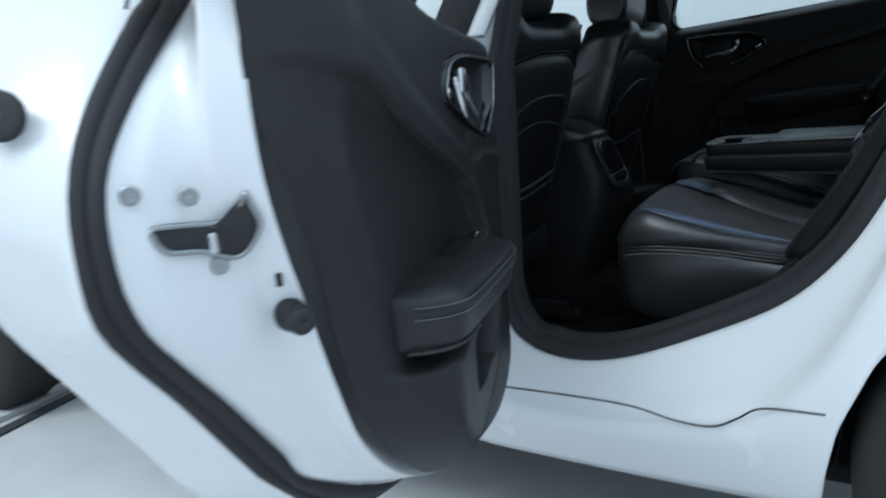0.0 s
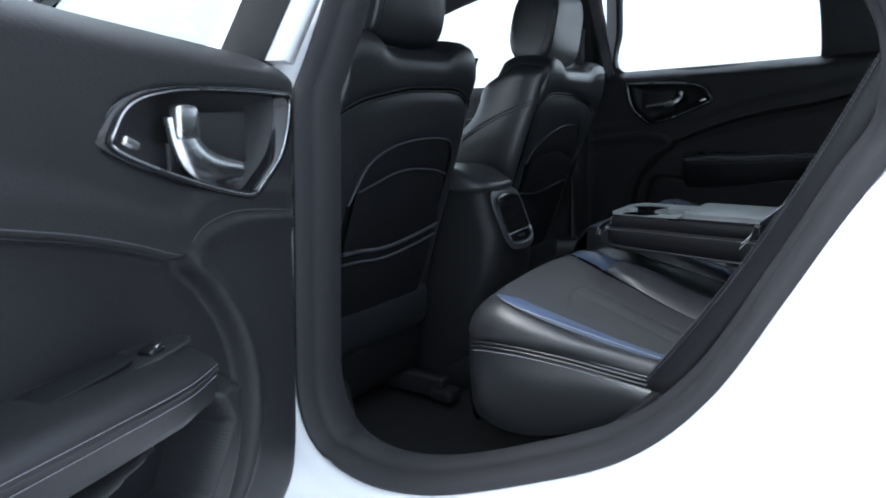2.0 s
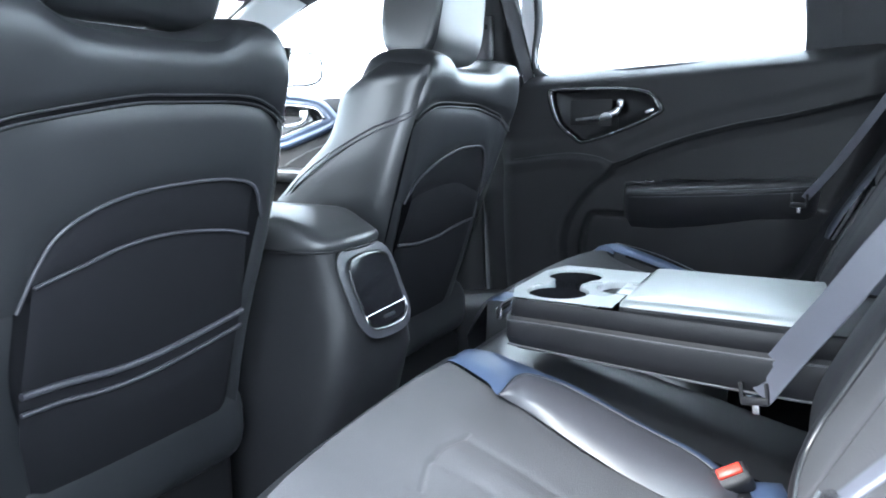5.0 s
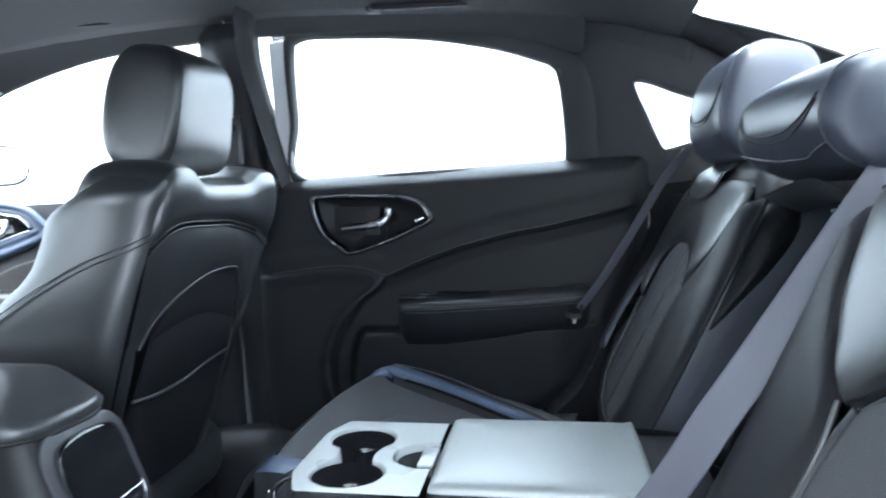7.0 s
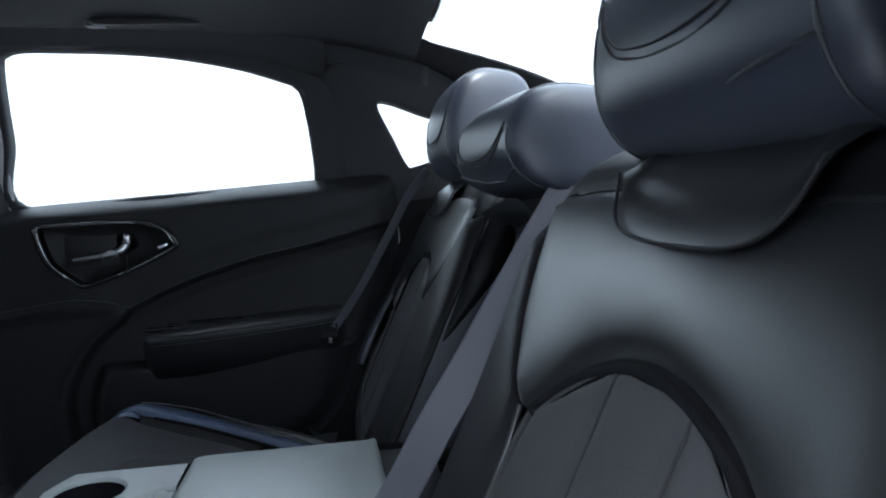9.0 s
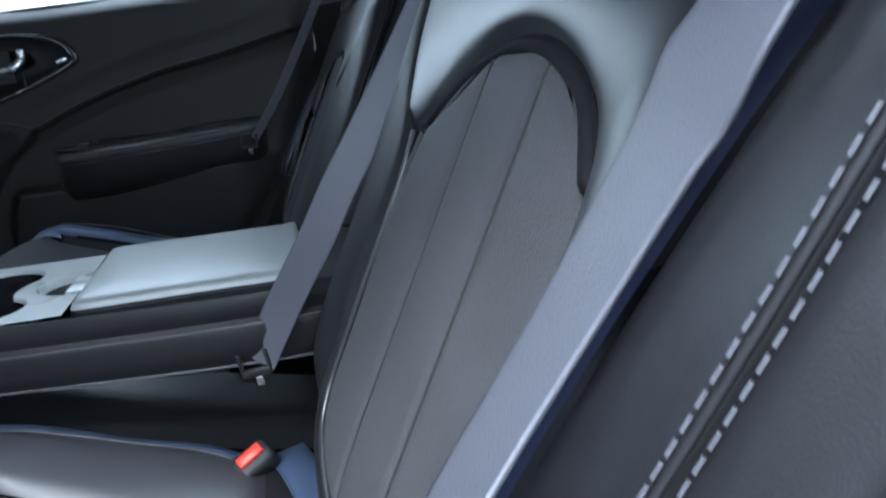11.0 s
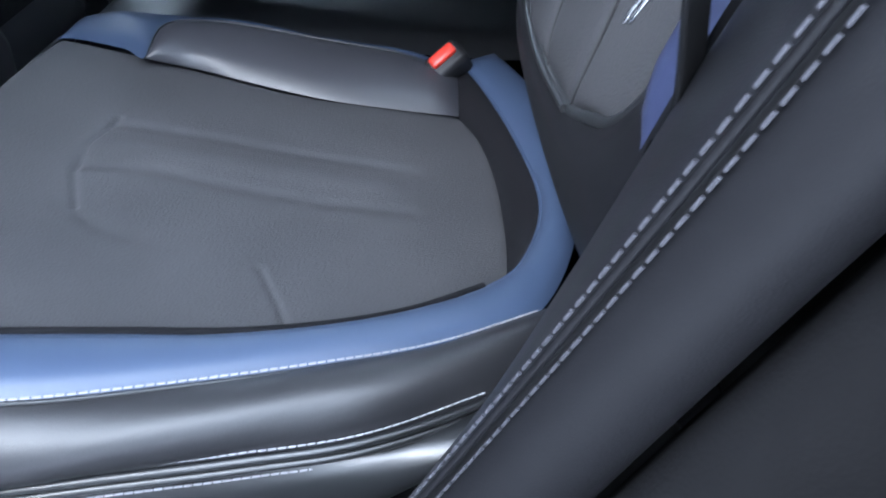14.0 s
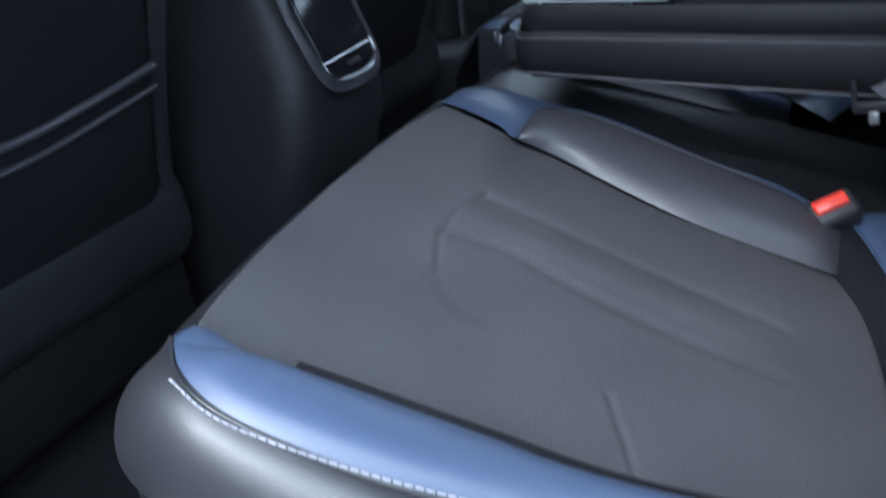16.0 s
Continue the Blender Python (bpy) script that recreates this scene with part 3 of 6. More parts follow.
def rear_door(at, flip, bu, bz, label, az=0.0):
    """A rear door in its own frame: x from the hinge to the lock, y inboard, z up."""
    d = thing("car_door", label, "car door", at=at)
    put = lambda name, bm, m, parent=None, label="": part(name, bm, m, parent or d, label, flip)
    # painted shell: outer edge, seal seat, shut face and crease, up to the trim's rim
    low = [(0.6, 0.462), (0.45, 0.402), (0.28, 0.375), (0.06, 0.4), (0.02, 0.5), (0.01, 0.8), (0.0, 1.02)]
    c0 = [(0.88, 1.1), (0.94, 1.01), (0.955, 0.94), (0.945, 0.875), (0.914, 0.812), (0.859, 0.735), (0.794, 0.647), (0.717, 0.547)] + low
    front = [(0.05, 0.5), (0.04, 0.8), (0.03, 1.02)]
    c1 = [(0.78, 1.09)] + [(0.844, 1.037), (0.918, 0.966), (0.95, 0.914), (0.957, 0.857), (0.95, 0.816), (0.92, 0.776), (0.881, 0.732), (0.812, 0.645), (0.772, 0.6), (0.66, 0.505)] + [(0.5, 0.43), (0.3, 0.405), (0.1, 0.42)] + front
    c2 = [(0.75, 1.09)] + [(0.812, 1.037), (0.901, 0.963), (0.943, 0.911), (0.947, 0.853), (0.932, 0.811), (0.899, 0.772), (0.847, 0.716), (0.783, 0.642), (0.726, 0.58)] + [(0.5, 0.45), (0.3, 0.42), (0.12, 0.44)] + [(u + 0.03, z) for u, z in front]
    c3 = [(0.87, 1.08), (0.879, 1.025), (0.889, 0.959), (0.888, 0.913), (0.868, 0.852), (0.83, 0.768), (0.784, 0.68), (0.712, 0.59), (0.6, 0.51), (0.45, 0.445), (0.3, 0.415), (0.12, 0.43)] + [(u + 0.02, z) for u, z in front]
    c4 = [(0.858, 1.08), (0.863, 1.022), (0.874, 0.974), (0.873, 0.912), (0.859, 0.857), (0.827, 0.781), (0.8, 0.716), (0.756, 0.635), (0.674, 0.561), (0.57, 0.5), (0.42, 0.44), (0.3, 0.412), (0.12, 0.425)] + [(u + 0.01, z) for u, z in front]
    n = 110
    lay = lambda c, v: np.insert(spline([(x, z, 0) for x, z in c], n)[:, :2], 1, v, axis=1)
    a, b, e, f, h = lay(c0, -0.03), lay(c1, 0.086), lay(c2, 0.11), lay(c3, 0.155), lay(c4, 0.182)
    mid_ = np.array([0.43, -0.055, 0.8])
    rows = [[tuple(mid_ + (p - mid_) * k + np.array([0, dv, 0])) for p in a] for k, dv in ((0.02, -0.025), (0.5, -0.025), (0.85, -0.02), (0.97, -0.012), (0.995, -0.006), (1.0, 0.0))]
    g = e * 0.8 + f * 0.2 + np.array([0.002, 0.004, 0])
    for lo, hi in ((a, b), (b, e), (e, g), (g, f), (f, h)):
        for w in (0.12, 0.5, 0.88, 1.0):
            rows.append((lo * (1 - w) + hi * w).tolist())
    for k_ in (0.08, 0.25):
        rows.append((h + (np.array([0.42, 0.12, 0.78]) - h) * np.array([k_, 0.4, k_])).tolist())
    put("door_shell", grid(rows), WHITE, None, "white painted steel shell")
    seal = []
    mid2 = np.array([0.5, 0.0, 0.8])
    for w, lift in ((0.0, -0.003), (0.05, 0.003), (0.15, 0.005), (0.4, 0.006), (0.46, 0.003), (0.52, 0.006), (0.85, 0.006), (0.97, 0.003), (1.02, -0.004)):
        p = b * (1 - w) + e * w
        d_ = p - mid2
        d_[:, 1] = 0.4
        d_ /= np.linalg.norm(d_, axis=1, keepdims=True)
        seal.append((p + d_ * lift).tolist())
    put("door_seal", grid(seal), SEAL, None, "dark ribbed rubber seal")
    drop = [0.0, 0.008, 0.014, 0.024, 0.03, 0.026, 0.018, 0.01, 0.006]
    crease = [(u, z - (0.0 if flip else np.interp(u, [0.3, 0.325, 0.36, 0.48, 0.58, 0.68, 0.76, 0.84, 0.87], drop))) for u, z in CREASE]
    # trim panel as a fine sheet with its steps and bowls
    bez = [(bu(u), z + bz) for u, z in BEZEL]
    tp = spline([(x, 0, z) for x, z in TRIM], 240, True)[:, [0, 2]]
    bm = bmesh.new()
    nu, nz = 230, 200
    rows = []
    base = tp[:, 1].min() + 0.001
    for j in range(nz):
        zr = base + (1.05 - base) * (j / (nz - 1)) ** 1.25
        zq = min(zr, 0.965)
        hit = []
        for k in range(len(tp)):
            p, q = tp[k - 1], tp[k]
            if (p[1] - zq) * (q[1] - zq) <= 0 and p[1] != q[1]:
                hit.append(p[0] + (q[0] - p[0]) * (zq - p[1]) / (q[1] - p[1]))
        u0, u1 = min(hit), max(hit)
        row = []
        for i in range(nu):
            w = i / (nu - 1)
            w = w - 0.1 * math.sin(2 * math.pi * w) / (2 * math.pi) * 3
            u = u0 + (u1 - u0) * w
            top = belt_top(u)
            zz = base + (zr - base) * (top - base) / (1.05 - base)
            inn = min(inside(tp, u, min(zz, 0.96)), 0.2)
            zc = np.interp(u, [k[0] for k in crease], [k[1] for k in crease])
            fr = np.interp(-zz, [-k[0] for k in FRONT], [k[1] for k in FRONT])
            low_ = step(zc - zz, 0.008) * step(u - fr, 0.014)
            v = 0.206 + 0.042 * step(u - 0.6, 0.5) - 0.019 * low_ + 0.005 * step(0.03 - abs(zz - zc - 0.012), 0.03)
            v += 0.009 * math.exp(-((u - fr + 0.012) / 0.012) ** 2) * step(0.83 - zz, 0.03)
            v += 0.004 * step(zc - zz, 0.004) * (1 - step(u - fr + 0.02, 0.02)) - (0.0 if flip else 0.011) * max(0.0, (0.1 - u) / 0.07) ** 2
            v -= 0.05 * max(0.0, (zz - (top - 0.035)) / 0.035) ** 2
            v -= 0.028 * step(inside(bez, u, zz) - 0.004, 0.01)
            # pouch below the armrest with its open front pocket
            zl = zz - az
            pouch = step(0.70 + 0.06 * max(0.0, u - 0.65) - 0.018 * step(0.58 - u, 0.08) - zl, 0.012) * step(u - fr - 0.05, 0.04) * step(0.74 - u, 0.13)
            v += 0.05 * pouch * (1 - 0.6 * min(1.0, max(0.0, (0.7 - zl) / 0.28)) ** 1.6)
            v -= (0.0 if flip else 0.11) * step(inside(POCKET, u, zl), 0.018)
            v = 0.18 + (v - 0.18) * (1 - (1 - min(1.0, max(0.0, inn / 0.055))) ** 2.4)
            row.append((u, v, zz))
        rows.append(row)
    grid(rows, bm=bm)
    put("trim_panel", bm, TRIMSKIN, None, "dark grained soft plastic trim")
    # sewn joint between the upper and lower trim
    put("trim_joint", tube([(u, 0.2035 + 0.042 * step(u - 0.6, 0.5), z + 0.001) for u, z in crease[1:-2]], 0.0016, 90, 6), RUBBER, None, "dark joint line")
    # lighter cord drawn as the highlight along the rounded edge
    put("trim_joint", tube([(u, 0.2105 + 0.042 * step(u - 0.6, 0.5), z + 0.007) for u, z in crease[1:-2]], 0.0009, 90, 6), GREYLEATHER, None, "grey line painting the highlight on the upper trim's edge")
    fr_ = [(0.325, 0.836)] + [(f2, z2) for z2, f2 in FRONT[1:7]]
    put("trim_joint", tube([(u, 0.2015, z) for u, z in fr_], 0.0018, 60, 6), RUBBER, None, "dark joint line")
    # window sill rubber
    put("window_seal", tube([(u, 0.125, belt_top(u) - 0.004) for u in (0.02, 0.3, 0.6, 0.76)], 0.005, 30, 6), RUBBER, None, "black rubber window strip")
    # inner door handle
    outl = [(u, z) for u, z in bez]
    cz = np.mean(np.array(outl), 0)
    shrink = lambda k, v: [tuple(np.r_[cz + (np.array(q) - cz) * k, v][[0, 2, 1]]) for q in outl]
    hb = put("handle_bezel", grid([spline(shrink(k, v), 64, True) for k, v in ((1.02, 0.2), (1.01, 0.211), (0.97, 0.214), (0.93, 0.211), (0.9, 0.2), (0.86, 0.185))], closed=True), GLOSS, None, "gloss black surround")
    put("chrome_ring", tube(shrink(0.93, 0.2128), 0.0011, 90, 6, True), CHROME, hb, "thin chrome ring")
    put("handle_bowl", grid([spline(shrink(k, v), 64, True) for k, v in ((0.88, 0.195), (0.8, 0.182), (0.4, 0.178), (0.02, 0.178))], closed=True), PLASTIC, hb)
    lev = [(bu(0.306), 0.2, 0.972 + bz), (bu(0.302), 0.204, 0.945 + bz), (bu(0.29), 0.207, 0.926 + bz), (bu(0.255), 0.206, 0.913 + bz), (bu(0.19), 0.2, 0.906 + bz)]
    if flip:
        lev = [(0.336, 0.2, 0.987), (0.333, 0.205, 0.968), (0.32, 0.208, 0.955), (0.283, 0.207, 0.946), (0.232, 0.2, 0.941)]
    slim = 0.42 if flip else 1.0
    lv = bmesh.new()
    pth = spline(lev, 24)
    wid = np.interp(np.linspace(0, 1, 24), [0, 0.25, 0.5, 1], [0.021, 0.022, 0.02, 0.013]) * slim
    tan = np.gradient(pth, axis=0)
    tan /= np.linalg.norm(tan, axis=1, keepdims=True)
    sd = np.cross(tan, [0, 1, 0])
    sd /= np.linalg.norm(sd, axis=1, keepdims=True)
    grid([[pth[i] + sd[i] * w * wid[i] + np.array([0, h, 0]) for w, h in ((-1, -0.004), (-0.9, 0.003), (-0.3, 0.006), (0.3, 0.006), (0.9, 0.003), (1, -0.004))] for i in range(24)], closed=True, bm=lv)
    put("handle_lever", lv, CHROME, hb, "satin chrome pull lever")
    put("lever_head", box((0.036 * slim, 0.014, 0.036 if not flip else 0.022), (bu(0.304) if not flip else 0.336, 0.205, 0.965 + bz), 0.005), CHROME, hb, "satin chrome pull lever")
    put("bowl_panel", box((0.1, 0.004, 0.06), (bu(0.2), 0.186, 0.945 + bz), 0.002), PLASTIC, hb, "dark inner face")
    put("lock_slider", box((0.022, 0.006, 0.009), (bu(0.395), 0.2085, 0.948 + bz), 0.003, rot=Matrix.Rotation(radians(-22), 4, "Y")), CHROME, hb, "small chrome lock slider")
    # armrest: a thick pad with a stitched edge that wraps round its rear end, over a slim lower lip
    uu = np.array([0.352, 0.36, 0.38, 0.45, 0.55, 0.65, 0.7, 0.718, 0.732, 0.744, 0.753, 0.758, 0.76])
    zs_ = np.interp(uu, [0.35, 0.4, 0.61, 0.73, 0.8], [0.738, 0.743, 0.756, 0.767, 0.772]) + az
    zt = zs_ + np.interp(uu, [0.35, 0.5, 0.73, 0.76], [0.011, 0.014, 0.014, 0.009])
    sc = np.array([0.2, 0.6, 0.88, 1, 1, 1, 1, 0.985, 0.94, 0.86, 0.74, 0.6, 0.4])
    secs = []
    for u, z1, z0, k in zip(uu, zs_, zt, sc):
        sec = [(0.17, z0 - 0.002), (0.205, z0), (0.235, z0), (0.258, z0 - 0.001), (0.275, z0 - 0.005), (0.284, z1 + 0.003), (0.287, z1 - 0.004), (0.285, z1 - 0.014), (0.282, z1 - 0.03), (0.278, z1 - 0.04), (0.26, z1 - 0.043), (0.17, z1 - 0.044)]
        if flip:
            sec = sec[:8] + [(0.28, z1 - 0.036), (0.268, z1 - 0.06), (0.235, z1 - 0.09), (0.17, z1 - 0.115)]
        tuck = 1 if u < 0.74 else 1 - (u - 0.74) * 4
        secs.append([(u - 0.25 * (1 - k) * max(0.0, z1 - z) * (u > 0.7), 0.17 + (v - 0.17) * k * (tuck if z < z1 - 0.02 else 1), z) for v, z in sec])
    c_ = np.array([spline(k, 40) for k in secs])
    ab = grid(c_)
    cap(ab, c_[-1])
    am = put("armrest", ab, DOORPAD, None, "padded black armrest with double stitching")
    edge = [(u, 0.17 + 0.1172 * k, z) for u, k, z in zip(uu[2:12], sc[2:12], zs_[2:12])]
    put("armrest_seam", tube(flatten(edge, (0, -0.0004, -0.006)), 0.0011, 80, 5), RUBBER, am)
    put("stitching", stitches(flatten(edge, (0.0004, 0.0002, -0.001)), 0.0058, 0.0048, 0.0005, stitches(flatten(edge, (0.0002, -0.0008, -0.012)), 0.0058, 0.0048, 0.0005)), THREAD, am, "two rows of pale stitching")
    lip = [(u - 0.002, 0.17 + 0.108 * k, z - 0.0435) for u, k, z in zip(uu[5:12], sc[5:12], zs_[5:12])]
    if not flip:
        put("lower_joint", tube(lip, 0.002, 60, 6), RUBBER, am, "dark joint under the armrest")
    sp = put("switch_panel", plate([(0.365, 0.214), (0.48, 0.208), (0.505, 0.222), (0.49, 0.242), (0.375, 0.24)], 0.006, "z", 0.7535 + az, 0.002, 30), PLASTIC, None, "black switch panel")
    put("pull_cup", plate([(0.45, 0.205), (0.56, 0.207), (0.585, 0.222), (0.565, 0.238), (0.46, 0.236), (0.44, 0.222)], 0.004, "z", 0.7625 + az, 0.002, 40), POCKETCLOTH, None, "dark pull cup in the armrest")
    put("window_switch", box((0.022, 0.016, 0.008), (0.415, 0.228, 0.761 + az), 0.003), GLOSS, sp)
    if not flip:
        put("switch_tip", box((0.009, 0.004, 0.003), (0.412, 0.233, 0.7655 + az), 0.001), CHROME, sp, "small bright switch tip")
        # black plate added at the pocket's floor to paint its shade
        put("pocket_shade", plate([(0.43 + (u - 0.43) * 1.06, 0.63 + (z - 0.63) * 1.06) for u, z in POCKET], 0.004, "y", 0.158, 0.002, 40), POCKETCLOTH, None, "black plate added as the shade inside the door pocket")
    if not flip:
        # window frame of the open door with its dark trim, and the glass
        way = [(0.035, 0.095, 1.04), (0.035, 0.18, 1.2), (0.05, 0.265, 1.345), (0.1, 0.285, 1.385), (0.4, 0.285, 1.39), (0.65, 0.25, 1.34), (0.8, 0.18, 1.22), (0.87, 0.09, 1.06)]
        p = spline(way, 60)
        c_ = np.array([0.45, 0.0, 1.1])
        o_ = p - c_
        o_[:, 1] = 0
        o_ /= np.linalg.norm(o_, axis=1, keepdims=True)
        for nm, mt, d0, d1, w_ in (("frame_trim", RUBBER, 0.0, 0.07, 0.018), ("frame_edge", WHITE, 0.071, 0.1, 0.014)):
            put(nm, grid([p + o_ * a_ + np.array([0, d_, 0]) for a_, d_ in ((-w_, d0), (-w_, d1), (w_, d1), (w_, d0), (-w_, d0))]), mt, None, "black window frame trim" if mt is RUBBER else "white painted frame edge")
        gp = put("window_glass", grid([[(u, 0.085 + 0.55 * (z - 1.03) + dv, z) for u in np.linspace(0.04, 0.86, 8)] for z, dv in ((1.03, 0), (1.2, 0), (1.37, 0), (1.37, 0.004), (1.2, 0.004), (1.03, 0.004))]), GLASS, None, "clear window glass")
        gp.visible_shadow = False
    # lock, bolts and stopper on the shut face
    ring_ = [(0.926, 0.123, 0.878), (0.915, 0.131, 0.879), (0.886, 0.149, 0.875), (0.879, 0.155, 0.876), (0.8775, 0.163, 0.886), (0.877, 0.168, 0.8935), (0.8745, 0.1695, 0.886), (0.871, 0.172, 0.868), (0.874, 0.154, 0.848), (0.9, 0.14, 0.858), (0.92, 0.128, 0.863)]
    ring_ = [(u + 0.0015, v + 0.0015, z) for u, v, z in ring_]
    lp = put("latch_surround", tube(ring_, 0.0022, 120, 8, True), STEEL, None, "bare metal lock surround")
    cen = np.mean(np.array(ring_), 0)
    # flat dark sheet paints the shade of the lock's opening; no hole is cut
    put("latch_shade", grid([spline([tuple(cen + (np.array(p) - cen) * k + np.array([0, -0.0015 * (1 - k) - 0.0005, 0])) for p in ring_], 60, True) for k in (0.97, 0.6, 0.05)], closed=True), RUBBER, lp, "dark sheet standing in for the shaded lock opening")
    put("latch_claw", box((0.008, 0.006, 0.016), (0.892, 0.147, 0.862), 0.002), CHROME, lp)
    face = Vector((1.0, 0.65, 0.0)).to_track_quat("Z", "Y").to_matrix().to_4x4()
    for q in ((0.937, 0.1215, 0.904), (0.905, 0.1425, 0.897), (0.887, 0.1455, 0.844)):
        put("bolt", turned([(0.0065, -0.002), (0.0065, 0.0006), (0.005, 0.001), (0.0035, 0.0004), (0.001, 0.0003)], 16, Matrix.Translation(q) @ face), STEEL, None, "grey screw head")
    put("slot", box((0.004, 0.005, 0.011), (0.852, 0.1715, 0.823), 0.0015), RUBBER, None, "small dark slot")
    put("stopper", turned([(0.017, -0.004), (0.019, 0.002), (0.018, 0.009), (0.012, 0.013), (0.012, 0.016), (0.0155, 0.02), (0.0155, 0.03), (0.012, 0.034), (0.003, 0.033), (0.001, 0.031)], 24, Matrix.Translation((0.838, 0.169, 0.792)) @ Vector((0.6, 0.75, -0.1)).to_track_quat("Z", "Y").to_matrix().to_4x4() @ Matrix.Scale(0.74, 4)), RUBBER, None, "black rubber door stopper")
    put("drain_plug", turned([(0.017, -0.002), (0.017, 0.002), (0.014, 0.003), (0.001, 0.0025)], 24, Matrix.Translation((0.943, 0.04, 0.962)) @ Vector((1.0, 0.3, 0.2)).to_track_quat("Z", "Y").to_matrix().to_4x4()), RUBBER, None, "dark rubber plug")
    return d


near_door = rear_door(pose(HINGE[0], -HINGE[1], 0, 0, 0, -SWING), False, lambda u: u, 0.0, "open white car door with dark padded inner trim")
far_door = rear_door(pose(HINGE[0], HINGE[1] + 0.02, 0.045), True, lambda u: 0.165 + (u - 0.065) * 0.72, 0.012, "closed far car door with dark padded inner trim", 0.042)


# ---- rear seats ----
def back_x(z):
    """Front face of the rear seatbacks."""
    return 0.841 + 0.48 * (z - 0.725) + 5.0 * max(0.0, 0.715 - z) ** 2


def on_back(pts, d=0.0):
    return [(back_x(z) + d, y, z) for y, z in pts]


def zi(x, y):
    """Top of the rear cushion's insert."""
    return 0.644 - 0.31 * (x - 0.469) - 0.03 * (y + 0.17)


BLUE_IN = [(0.47, -0.58, 0.674), (0.494, -0.577, 0.668), (0.5426, -0.572, 0.655), (0.59, -0.566, 0.641), (0.6358, -0.559, 0.626), (0.685, -0.546, 0.611), (0.7277, -0.529, 0.599), (0.768, -0.503, 0.587), (0.797, -0.467, 0.577), (0.818, -0.383, 0.564), (0.808, -0.27, 0.561), (0.783, -0.161, 0.567), (0.766, -0.128, 0.573)]
BLUE_OUT = [(0.442, -0.594, 0.686), (0.4625, -0.612, 0.6835), (0.4973, -0.621, 0.6743), (0.561, -0.6156, 0.6555), (0.6253, -0.5984, 0.636), (0.6861, -0.58, 0.6185), (0.7432, -0.5605, 0.603), (0.8, -0.527, 0.585), (0.838, -0.43, 0.57), (0.847, -0.33, 0.561), (0.84, -0.2, 0.558), (0.806, -0.09, 0.562)]
INNER = [(0.392, -0.149, 0.667), (0.405, -0.151, 0.664), (0.469, -0.168, 0.645), (0.55, -0.192, 0.62), (0.633, -0.211, 0.594), (0.76, -0.205, 0.552)]
CREASES = [[(0.494, -0.3), (0.487, -0.35), (0.489, -0.384), (0.505, -0.427)], [(0.492, -0.375), (0.54, -0.372), (0.598, -0.385), (0.66, -0.392), (0.72, -0.39)],
           [(0.497, -0.31), (0.56, -0.315), (0.63, -0.325), (0.72, -0.33)], [(0.63, -0.475), (0.645, -0.505), (0.66, -0.54)], [(0.5, -0.43), (0.53, -0.45), (0.55, -0.455)]]


def near_line(pts, x, y):
    p = np.array(pts)
    q, p = p[1:], p[:-1]
    d, e = q - p, np.array([x, y]) - p
    t = np.clip((e * d).sum(1) / (d * d).sum(1), 0, 1)
    return np.linalg.norm(e - d * t[:, None], axis=1).min()


